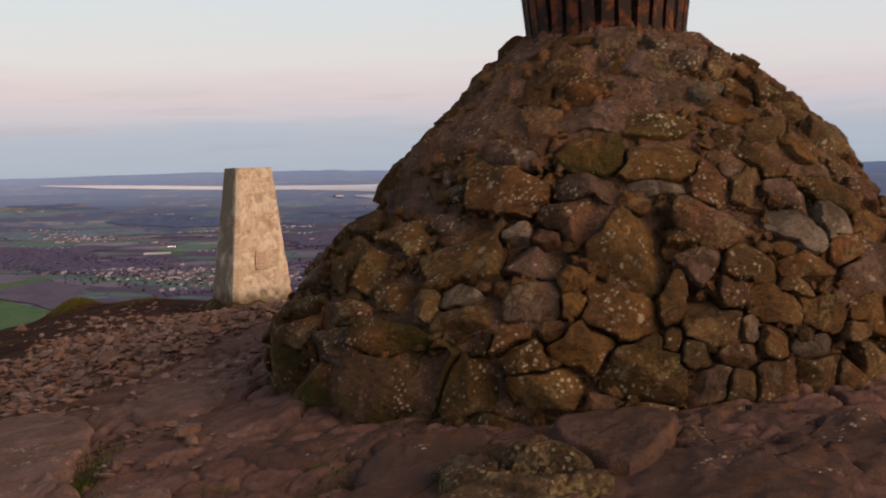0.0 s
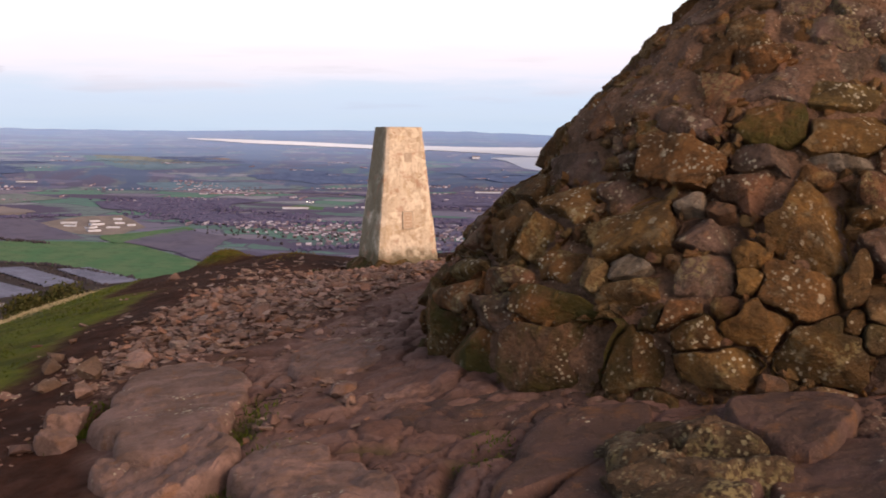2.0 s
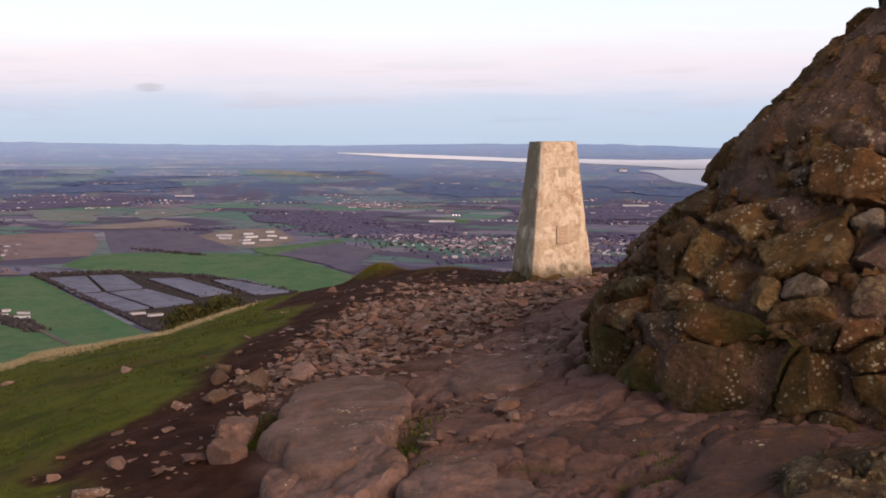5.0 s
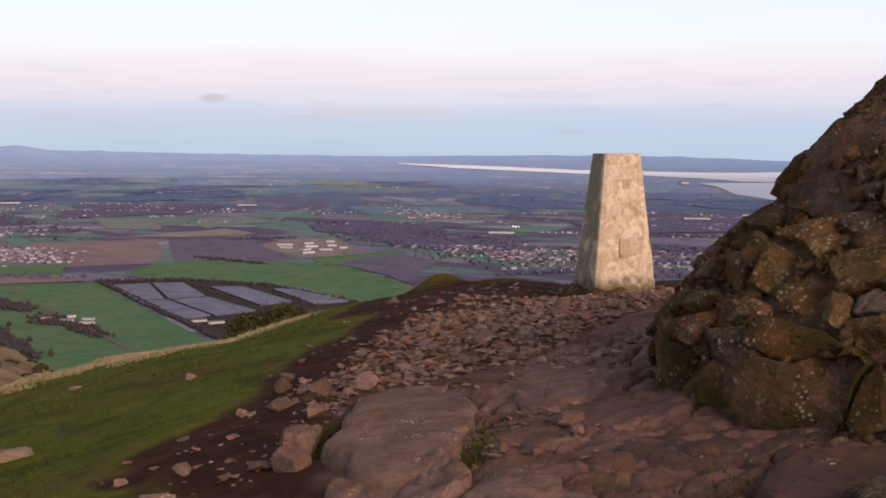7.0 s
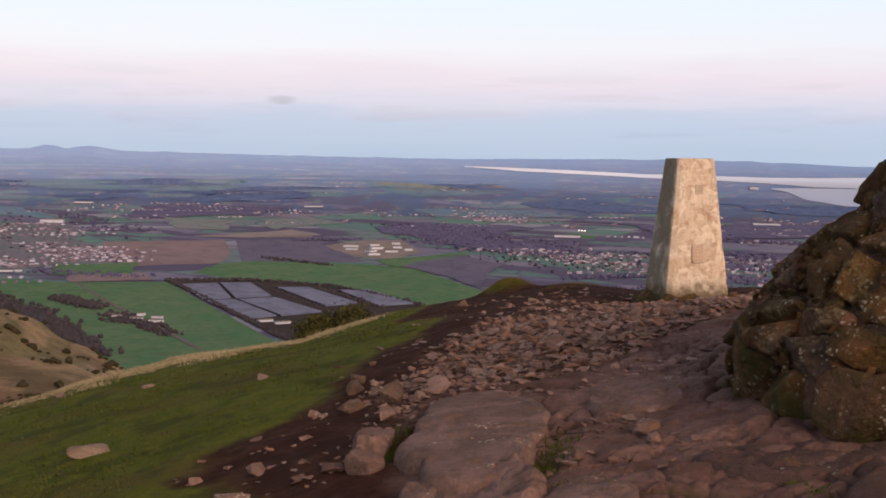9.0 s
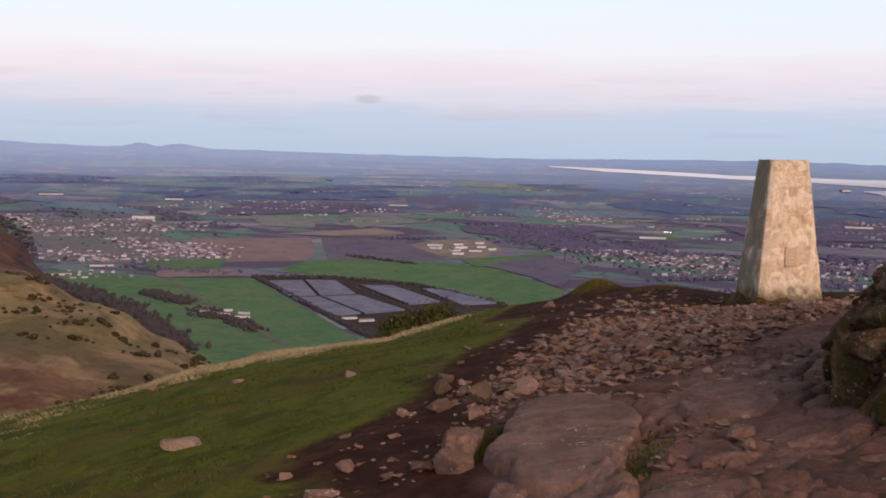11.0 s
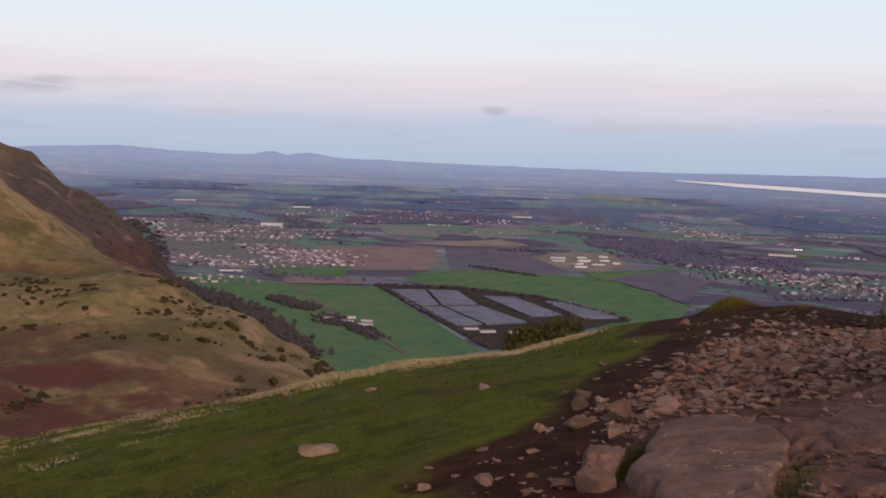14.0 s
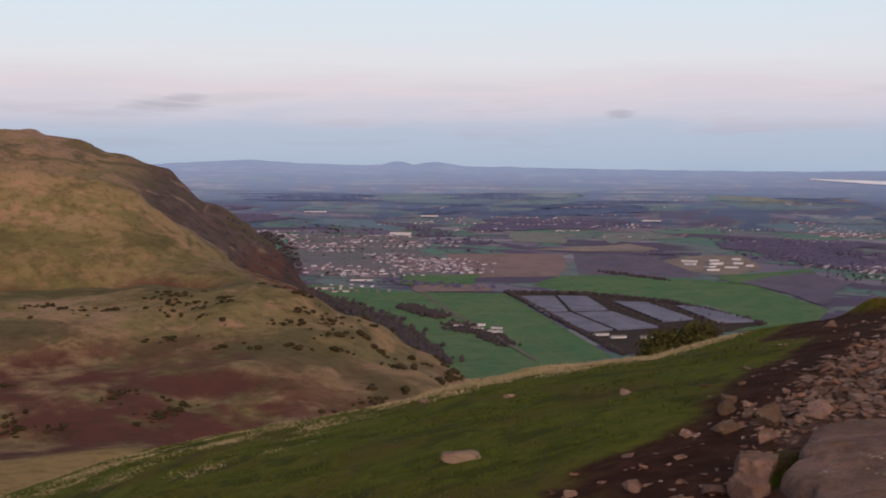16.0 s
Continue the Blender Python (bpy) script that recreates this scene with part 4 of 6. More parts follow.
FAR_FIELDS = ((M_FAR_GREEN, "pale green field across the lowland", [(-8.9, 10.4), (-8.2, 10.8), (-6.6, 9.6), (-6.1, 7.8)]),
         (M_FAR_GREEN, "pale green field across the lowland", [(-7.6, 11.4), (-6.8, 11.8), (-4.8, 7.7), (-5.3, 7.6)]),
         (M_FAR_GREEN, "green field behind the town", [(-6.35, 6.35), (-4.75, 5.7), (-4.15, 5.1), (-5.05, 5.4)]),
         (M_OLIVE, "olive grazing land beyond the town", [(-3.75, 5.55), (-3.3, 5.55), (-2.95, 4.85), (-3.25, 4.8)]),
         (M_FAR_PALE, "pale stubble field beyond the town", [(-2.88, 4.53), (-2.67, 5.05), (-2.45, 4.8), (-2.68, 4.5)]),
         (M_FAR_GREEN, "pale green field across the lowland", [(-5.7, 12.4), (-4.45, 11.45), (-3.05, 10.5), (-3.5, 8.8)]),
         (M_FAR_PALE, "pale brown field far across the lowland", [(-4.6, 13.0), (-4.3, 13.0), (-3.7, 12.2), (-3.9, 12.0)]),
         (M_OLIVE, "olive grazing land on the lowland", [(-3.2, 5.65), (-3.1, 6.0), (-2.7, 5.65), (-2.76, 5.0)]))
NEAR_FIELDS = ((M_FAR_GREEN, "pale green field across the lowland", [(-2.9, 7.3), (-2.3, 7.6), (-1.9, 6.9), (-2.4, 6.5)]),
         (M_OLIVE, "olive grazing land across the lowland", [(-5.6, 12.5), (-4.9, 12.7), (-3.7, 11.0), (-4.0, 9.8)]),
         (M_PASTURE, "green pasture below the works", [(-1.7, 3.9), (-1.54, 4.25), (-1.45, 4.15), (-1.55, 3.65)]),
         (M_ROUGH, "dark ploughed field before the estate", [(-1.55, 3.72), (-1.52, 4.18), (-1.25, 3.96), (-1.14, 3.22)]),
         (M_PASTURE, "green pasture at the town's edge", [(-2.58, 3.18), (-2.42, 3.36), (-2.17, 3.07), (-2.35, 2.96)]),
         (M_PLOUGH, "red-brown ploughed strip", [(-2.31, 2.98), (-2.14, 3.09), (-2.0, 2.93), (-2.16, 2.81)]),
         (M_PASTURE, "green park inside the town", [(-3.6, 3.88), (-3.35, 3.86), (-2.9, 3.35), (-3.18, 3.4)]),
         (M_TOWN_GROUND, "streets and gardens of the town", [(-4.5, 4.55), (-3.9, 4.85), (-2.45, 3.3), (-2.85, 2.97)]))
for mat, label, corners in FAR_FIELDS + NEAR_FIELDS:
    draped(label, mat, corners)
# walls and roofs are tinted with the plain's blue haze
n = material("town_walls_and_roofs", .85)
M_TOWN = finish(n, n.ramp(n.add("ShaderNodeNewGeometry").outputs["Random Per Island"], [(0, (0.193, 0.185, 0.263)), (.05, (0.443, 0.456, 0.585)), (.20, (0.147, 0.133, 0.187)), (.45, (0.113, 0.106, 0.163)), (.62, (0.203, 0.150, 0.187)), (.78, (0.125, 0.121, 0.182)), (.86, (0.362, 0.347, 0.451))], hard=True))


def town(label, spots, seed, long=13, name="town"):
    """Small gabled houses in one mesh: walls and roof are islands of their own."""
    rng = np.random.default_rng(seed)
    verts, faces = [], []
    for (x, y), up in zip(spots, rise([q[0] for q in spots], [q[1] for q in spots])):
        p, s = far_place(x, y, up)
        L, W, H = rng.uniform(.3, .75) * long * s, rng.uniform(3, 4.5) * s, rng.uniform(4, 6.5) * s
        t = math.atan2(-x, y) + (0 if rng.uniform() < .75 else 1.4) + rng.normal(0, .1)
        c, q = math.cos(t), math.sin(t)
        put = lambda a, b, z: (p[0] + a * c - b * q, p[1] + a * q + b * c, p[2] + z)
        k = len(verts)
        verts += [put(-L, -W, 0), put(L, -W, 0), put(L, W, 0), put(-L, W, 0), put(-L, -W, H), put(L, -W, H), put(L, W, H), put(-L, W, H), put(-L, 0, H * 1.5), put(L, 0, H * 1.5)]
        faces += [(k, k + 1, k + 5, k + 4), (k + 1, k + 2, k + 6, k + 9, k + 5), (k + 2, k + 3, k + 7, k + 6), (k + 3, k, k + 4, k + 8, k + 7)]
        k = len(verts)
        verts += [put(-L, -W, H), put(L, -W, H), put(L, W, H), put(-L, W, H), put(-L, 0, H * 1.55), put(L, 0, H * 1.55)]
        faces += [(k, k + 1, k + 5, k + 4), (k + 2, k + 3, k + 4, k + 5)]
    me = bpy.data.meshes.new(name)
    me.from_pydata(verts, [], faces)
    me.materials.append(M_TOWN)
    return tagged(new(name, me), label, "houses", kind="stuff")


def scatter(corners, count, seed, rows=True):
    """Places inside a polygon, strung along streets."""
    rng = np.random.default_rng(seed)
    c = np.array(corners)
    out = []
    while len(out) < count:
        q = rng.uniform(c.min(0), c.max(0))
        inside = False
        for (x0, y0), (x1, y1) in zip(c, np.roll(c, -1, 0)):
            if (y0 > q[1]) != (y1 > q[1]) and q[0] < x0 + (q[1] - y0) * (x1 - x0) / (y1 - y0):
                inside = not inside
        if not inside:
            continue
        t = math.atan2(-q[0], q[1]) + (rng.normal(0, .12) if rng.uniform() < .8 else 1.4)
        for k in range(rng.integers(3, 9) if rows else 1):
            out.append((q[0] + math.cos(t) * .033 * k, q[1] + math.sin(t) * .033 * k))
    return out[:count]


QUARTERS = (([(-3.09, 3.19), (-2.81, 3.27), (-2.61, 3.05), (-2.86, 2.96)], 150), ([(-3.31, 3.82), (-3.1, 3.79), (-2.71, 3.66), (-2.49, 3.33), (-2.7, 3.3), (-2.92, 3.43)], 330),
            ([(-4.07, 4.1), (-3.78, 4.19), (-3.42, 3.94), (-3.56, 3.69)], 150), ([(-4.85, 4.66), (-4.26, 4.38), (-4.04, 4.13), (-4.47, 4.32)], 80),
            ([(-4.31, 4.77), (-3.92, 4.79), (-3.29, 4.26), (-3.28, 3.97), (-3.71, 4.15)], 180), ([(-2.59, 2.76), (-2.45, 2.77), (-2.36, 2.64), (-2.45, 2.62)], 14))
for k, (corners, count) in enumerate(QUARTERS):
    town("quarter of a hillfoot town of pale and brown houses", scatter(corners, count, 11 + k), 11 + k)
town("long pale row of the new housing estate", scatter([(-1.6, 4.44), (-1.30, 4.59), (-1.24, 4.40), (-1.54, 4.30)], 90, 2), 2)
town("new housing estate of brown and pale houses", scatter([(-1.40, 4.30), (-1.20, 4.5), (-.75, 4.5), (-.62, 3.72), (-.95, 3.70), (-1.2, 4.0)], 330, 9), 9)
town("housing beyond the survey pillar", scatter([(-.7, 4.6), (-.2, 4.7), (.4, 4.0), (.2, 3.5), (-.55, 3.65)], 330, 3), 3)
town("far villages among woods", scatter([(-2.9, 6.6), (-1.0, 7.6), (.6, 6.6), (.3, 5.4), (-1.0, 5.2)], 260, 4), 4, 16)
town("far village of pale houses among woods", scatter([(-2.88, 7.67), (-2.32, 7.1), (-1.96, 6.37), (-2.21, 6.19)], 120, 6), 6, 18)
town("far town on the lowland", scatter([(-.9, 7.6), (.2, 7.9), (.3, 7.0), (-.7, 6.8)], 160, 7), 7, 18)
town("far farmsteads across the lowland", scatter([(-9.0, 9.5), (-6.0, 12.0), (1.0, 11.5), (.8, 7.0), (-5.0, 6.0)], 170, 8), 8, 22)
town("scattered villages across the lowland", scatter([(-5.5, 5.6), (-5.0, 6.9), (-3.0, 6.8), (-1.6, 6.0), (-2.9, 5.2), (-4.4, 5.3)], 230, 5), 5, 14)
M_WHITE = simple("white_harling", (.52, .57, .70), (.44, .48, .58), .05)
M_SLATE = simple("grey_roof", (.16, .15, .155), (.22, .2, .2), .05)


def large_building(x, y, length, width, tall, turn, label):
    """A long low building with a shallow roof over it."""
    p, s = far_place(x, y, .5 + float(rise([x], [y])[0]))
    base = empty("large_building", Matrix.Translation(p) @ Matrix.Rotation(turn, 4, "Z"), label, "building", "large buildings on the plain")
    L, W, H = length * s / 2, width * s / 2, tall * s
    bm = bmesh.new()
    bmesh.ops.create_cube(bm, size=1, matrix=Matrix.Translation((0, 0, H / 2)) @ Matrix.Diagonal((2 * L, 2 * W, H, 1)))
    part("wall", bm, M_WHITE, base)
    bm = bmesh.new()
    v = [bm.verts.new(q) for q in ((-L, -W * 1.04, H), (L, -W * 1.04, H), (L, W * 1.04, H), (-L, W * 1.04, H), (-L, 0, H * 1.35), (L, 0, H * 1.35))]
    for f in ((0, 1, 5, 4), (2, 3, 4, 5), (0, 4, 3), (1, 2, 5)):
        bm.faces.new([v[i] for i in f])
    part("roof", bm, M_SLATE, base)


SHEDS = ((-3.95, 4.87, 110, 40, 16, .5, "large pale building above the town"),
         (-2.49, 2.69, 60, 20, 6, .75, "long white shed below the hillside"),
         (-2.57, 2.96, 75, 28, 6, .75, "long white shed below the hillside"),
         (-1.38, 5.33, 120, 14, 9, .2, "white stand beside the sports ground"))
FARMS = ((-1.32, 2.36, 36, 14, 6, .8, "white farm shed beside the growing tunnels"),
         (-1.27, 2.35, 36, 14, 6, .8, "white farm shed beside the growing tunnels"),
         (-1.21, 2.37, 26, 14, 8, .8, "white farm shed beside the growing tunnels"),
         (-1.19, 2.40, 22, 12, 8, .8, "white farm shed beside the growing tunnels"),
         (-1.66, 2.27, 24, 10, 6, .4, "white farmhouse among dark trees"),
         (-1.60, 2.26, 30, 12, 6, .5, "white farm shed among dark trees"),
         (-1.57, 2.30, 26, 10, 6, .2, "white farmhouse among dark trees"),
         (-1.63, 2.32, 20, 9, 6, .9, "white farmhouse among dark trees"),
         (-1.54, 2.25, 34, 14, 6, .5, "white farm shed among dark trees"),
         (-1.69, 2.29, 18, 9, 5, .3, "white farmhouse among dark trees"))
WORKS = ((-2.03, 4.34, 60, 26, 9, .3, "white works hall in a pale yard"),
         (-1.96, 4.42, 40, 22, 10, .5, "white works hall in a pale yard"),
         (-1.90, 4.30, 55, 26, 9, .9, "white works hall in a pale yard"),
         (-1.84, 4.38, 38, 20, 8, .4, "white works hall in a pale yard"),
         (-1.97, 4.22, 44, 20, 8, .0, "white works hall in a pale yard"),
         (-1.86, 4.16, 40, 24, 8, 1.2, "white works hall in a pale yard"),
         (-1.79, 4.20, 50, 18, 7, .4, "white works hall in a pale yard"),
         (-1.80, 4.05, 46, 22, 8, .7, "white works hall in a pale yard"),
         (-1.76, 4.30, 30, 16, 8, .6, "white works hall in a pale yard"),
         (-1.92, 4.55, 34, 18, 9, .3, "white works hall in a pale yard"),
         (-6.2, 6.6, 170, 40, 8, .9, "long pale works far across the plain"),
         (-5.05, 6.55, 120, 50, 9, .6, "pale sheds far across the plain"),
         (-3.55, 7.0, 120, 40, 9, .2, "pale sheds far across the plain"),
         (-.62, 6.9, 150, 50, 9, .1, "white sheds far across the plain"),
         (-1.40, 13.9, 90, 60, 26, .1, "pale works beside the river mouth"))
for x, y, L, W, H, t, label in SHEDS + FARMS + WORKS:
    large_building(x, y, L, W, H, t, label)

n = material("lit_floodlight", .5)
n.bsdf.inputs["Emission Color"].default_value = (1.0, .93, .78, 1)
n.bsdf.inputs["Emission Strength"].default_value = 2.5
M_LIT = finish(n, (.8, .78, .7))


def floodlight(x, y):
    """A lit lamp head on a tall mast."""
    p, s = far_place(x, y, float(rise([x], [y])[0]) + 2)
    base = empty("floodlight", Matrix.Translation(p), "tall mast with a lit floodlight beside the sports ground", "floodlight", "floodlights of the sports ground")
    bm = bmesh.new()
    bmesh.ops.create_cone(bm, cap_ends=True, segments=6, radius1=.6 * s, radius2=.35 * s, depth=16 * s, matrix=Matrix.Translation((0, 0, 8 * s)))
    part("mast", bm, M_SLATE, base)
    bm = bmesh.new()
    bmesh.ops.create_cube(bm, size=1, matrix=Matrix.Translation((0, -.8 * s, 16 * s)) @ Matrix.Diagonal((5 * s, 1.2 * s, 3.5 * s, 1)))
    bmesh.ops.bevel(bm, geom=bm.edges[:], offset=.3 * s, segments=1)
    part("lamp", bm, M_LIT, base, "glowing lamp head")


for x, y in ((-1.385, 5.575), (-1.37, 5.57), (-1.352, 5.56)):
    floodlight(x, y)

# shrubs on the hillside
rng = np.random.default_rng(12)
spots = []
while len(spots) < 760:
    a, r = rng.uniform(34, 64), rng.uniform(670, 1025)
    x, y = -r * math.sin(radians(a)), r * math.cos(radians(a))
    thick = float(fbm(np.array([x / 90]), np.array([y / 45]), 3, 71)[0]) + .3 * float(smooth(np.array([a]), 46, 38)[0])
    if thick < .16:
        continue
    wide = rng.uniform(1.5, 5.5)
    for _ in range(rng.integers(2, 11)):
        along = rng.normal(0, wide * 1.7)
        px, py = x + along * math.cos(radians(a)) + rng.normal(0, wide * .9), y + along * math.sin(radians(a)) + rng.normal(0, wide * .9)
        pa, pr = math.degrees(math.atan2(-px, py)), math.hypot(px, py)
        z, _ = country(np.array([pa]), np.array([pr]))
        w = rng.uniform(1.4, 5.0) * (1.45 if a < 45 else 1)
        spots.append(((px, py, EYE_Z + float(z[0]) - .3), w, w * rng.uniform(.4, .75)))
n = material("gorse_and_thorn", .95, spec=.1)
M_SHRUB = finish(n, n.ramp(n.add("ShaderNodeNewGeometry").outputs["Random Per Island"], [(0, (0.031, 0.029, 0.015)), (.6, (0.042, 0.037, 0.019)), (1, (0.056, 0.043, 0.026))]))
woods("shrubs", "dark gorse and thorn bushes on the hillside", spots, M_SHRUB)
spots = []
for _ in range(350):
    r = rng.uniform(1500, 2050)
    a = rng.uniform(41, 47.5)
    z, _h = country(np.array([a]), np.array([r]))
    edge = float(curve(np.array([a]), RIDGE)[0])
    if z[0] < r * math.tan(radians(edge - .35)):
        w = rng.uniform(4, 11)
        s = float(drawn_in(r)) / r
        spots.append(((-r * s * math.sin(radians(a)), r * s * math.cos(radians(a)), EYE_Z + float(z[0]) * s - 2.5), w, w * .6))
woods("hanging_wood", "dark leafless wood down the far ridge's edge", spots)

# ---- beacon cairn ----
CAIRN_Y, CAIRN_FLAT = 5.82, .94
PROFILE = ([-1.3, -.8, -.44, -.19, 0, .15, .4, .55, .62, .68], [1.56, 1.46, 1.33, 1.15, 1.03, .91, .65, .47, .40, .25])
WEST = ([-1.3, -1, -.8, -.7, -.6, -.52, -.48, -.4, -.3, -.2, -.1, 0, .3, .4, .5, .6, .68], [.0, .02, .055, .085, .08, .0, -.01, .02, -.025, -.07, -.05, -.01, -.01, .045, .06, .05, .0])
EAST = ([-1.3, -.8, -.2, -.1, 0, .1, .2, .3, .4, .5, .6, .68], [.0, .05, .09, .085, .06, .085, .05, .04, .0, -.04, -.10, -.08])


def cairn_axis(z):
    return .6 + .16 * np.clip((z + .8) / 1.2, 0, 1)


def cairn_radius(a, z):
    """The dome is lopsided: it flares on its west foot and bulges on its east side."""
    s = np.sin(a)
    return np.interp(z, *PROFILE) + np.maximum(-s, 0) * np.interp(z, *WEST) + np.maximum(s, 0) * np.interp(z, *EAST)


def on_cairn(turn, z):
    """A place on the cairn's skin (turn: degrees round from the walker's side) with its outward, sideways and upward ways."""
    a = radians(turn)
    q = lambda t, h: Vector((cairn_axis(h) + cairn_radius(t, h) * math.sin(t), CAIRN_Y - CAIRN_FLAT * cairn_radius(t, h) * math.cos(t), h))
    p = q(a, z)
    side = (q(a + .06, z) - q(a - .06, z)).normalized()
    up = (q(a, z + .06) - q(a, z - .06)).normalized()
    return p, side.cross(up).normalized(), side, up


cairn = empty("beacon_cairn", Matrix.Translation((.6, CAIRN_Y, -1.05)), "domed cairn of lichened brown stones set in mortar on bedrock", "cairn")
cairn_back = cairn.matrix_world.inverted()
rng = np.random.default_rng(8)
S, L, G, O, P, V, D = M_STONE, M_LICHEN, M_MOSSY, M_ORANGE, M_PALE, M_PURPLE, M_DARKER
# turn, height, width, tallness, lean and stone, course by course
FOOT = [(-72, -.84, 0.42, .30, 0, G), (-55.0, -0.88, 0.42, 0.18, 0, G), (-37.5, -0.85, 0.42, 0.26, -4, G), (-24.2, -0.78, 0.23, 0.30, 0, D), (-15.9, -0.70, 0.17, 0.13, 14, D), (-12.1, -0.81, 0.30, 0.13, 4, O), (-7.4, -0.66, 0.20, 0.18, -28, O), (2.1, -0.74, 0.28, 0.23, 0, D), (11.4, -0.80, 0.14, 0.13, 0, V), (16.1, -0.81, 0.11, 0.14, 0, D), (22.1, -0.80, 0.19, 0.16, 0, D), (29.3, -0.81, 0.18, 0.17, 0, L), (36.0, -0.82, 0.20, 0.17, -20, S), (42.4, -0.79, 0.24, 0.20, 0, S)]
LOW = [(-66.5, -0.68, 0.42, 0.18, 0, L), (-52.9, -0.70, 0.25, 0.16, 0, V), (-68.2, -0.57, 0.42, 0.14, 0, L), (-40.4, -0.64, 0.40, 0.14, -3, G), (-52.4, -0.58, 0.33, 0.09, 6, L), (-43.6, -0.50, 0.25, 0.19, 20, L), (-54.2, -0.41, 0.34, 0.20, 15, O), (-63.3, -0.42, 0.35, 0.16, 0, S), (-30.5, -0.49, 0.23, 0.12, 2, P), (-26.8, -0.57, 0.28, 0.11, 7, L), (-16.8, -0.51, 0.23, 0.18, 4, V), (-10.1, -0.51, 0.13, 0.11, 0, O), (-18.3, -0.62, 0.14, 0.10, 10, L), (-12.5, -0.61, 0.10, 0.09, 0, D)]
SECOND = [(-2.7, -0.55, 0.32, 0.21, -8, L), (5.4, -0.52, 0.12, 0.19, 8, S), (11.6, -0.58, 0.27, 0.17, -24, L), (15.2, -0.50, 0.12, 0.16, -20, S), (23.3, -0.53, 0.27, 0.13, -20, S), (18.6, -0.61, 0.09, 0.13, 22, P), (22.3, -0.68, 0.14, 0.13, 0, L), (29.7, -0.70, 0.21, 0.09, 4, P), (32.3, -0.59, 0.18, 0.14, -15, S), (38.3, -0.67, 0.19, 0.12, 0, S), (27.0, -0.46, 0.16, 0.08, 0, S), (43.2, -0.59, 0.26, 0.17, -20, O), (15.7, -0.71, 0.14, 0.08, -10, S), (8.7, -0.70, 0.11, 0.11, 0, D)]
THIRD = [(-52.1, -0.27, 0.39, 0.15, -6, S), (-77.8, -0.27, 0.42, 0.16, 15, S), (-32.2, -0.34, 0.33, 0.31, 0, O), (-18.8, -0.34, 0.26, 0.16, 2, V), (-1.3, -0.32, 0.27, 0.31, 0, O), (10.0, -0.38, 0.18, 0.12, 8, V), (18.6, -0.38, 0.21, 0.14, -2, S), (29.8, -0.40, 0.28, 0.14, -3, L), (13.7, -0.23, 0.34, 0.19, -6, S), (30.5, -0.26, 0.24, 0.15, -8, P), (41.2, -0.24, 0.22, 0.16, 0, P), (41.5, -0.36, 0.20, 0.14, 0, L), (45.2, -0.43, 0.33, 0.25, 0, V), (-10.9, -0.42, 0.15, 0.10, 0, O)]
FOURTH = [(-30.0, -0.09, 0.40, 0.20, -8, L), (-62.9, -0.09, 0.42, 0.23, 10, V), (-13.4, -0.19, 0.28, 0.17, -4, S), (-10.5, -0.08, 0.26, 0.12, -8, V), (3.0, -0.09, 0.24, 0.07, 2, P), (14.4, -0.09, 0.17, 0.19, 0, S), (21.9, -0.08, 0.14, 0.17, -10, S), (-24.3, -0.24, 0.14, 0.11, 0, P), (-43.6, -0.22, 0.26, 0.10, -5, V), (32.4, -0.13, 0.29, 0.11, -22, V), (43.9, -0.15, 0.31, 0.12, -30, S), (57.1, -0.13, 0.33, 0.14, -25, S), (27.5, -0.00, 0.25, 0.11, -30, D), (54.7, -0.27, 0.33, 0.17, -10, L)]
UPPER = [(-49.1, 0.16, 0.33, 0.18, 0, V), (-60.3, 0.07, 0.35, 0.20, 25, S), (-43.1, 0.03, 0.16, 0.09, 10, O), (-30.9, 0.18, 0.21, 0.19, -14, S), (-12.9, 0.20, 0.28, 0.18, -2, V), (-11.2, 0.06, 0.22, 0.24, 0, G), (4.4, 0.03, 0.32, 0.21, 0, O), (4.5, 0.15, 0.29, 0.14, -2, L), (7.7, 0.27, 0.26, 0.17, 4, V), (-32.2, 0.05, 0.24, 0.11, 8, V), (21.1, 0.12, 0.12, 0.16, -20, D), (31.4, 0.12, 0.23, 0.16, -25, S), (38.5, 0.06, 0.31, 0.11, -35, S), (41.9, -0.05, 0.34, 0.11, -32, V)]
CROWN = [(2.3, 0.44, 0.20, 0.22, 0, V), (-24.6, 0.43, 0.29, 0.19, 0, S), (-62.2, 0.51, 0.35, 0.19, 25, V), (-59.4, 0.34, 0.42, 0.14, 8, V), (-35.3, 0.33, 0.17, 0.17, 0, S), (-21.2, 0.32, 0.23, 0.14, 8, S), (24.1, 0.45, 0.21, 0.13, -10, V), (35.1, 0.43, 0.18, 0.17, 0, S), (34.8, 0.32, 0.20, 0.16, -20, O), (19.6, 0.30, 0.16, 0.21, -30, P), (45.7, 0.30, 0.25, 0.17, -10, S), (27.0, 0.21, 0.20, 0.18, -20, O), (50.6, 0.22, 0.32, 0.16, -20, S), (57.6, 0.09, 0.39, 0.21, -5, L)]
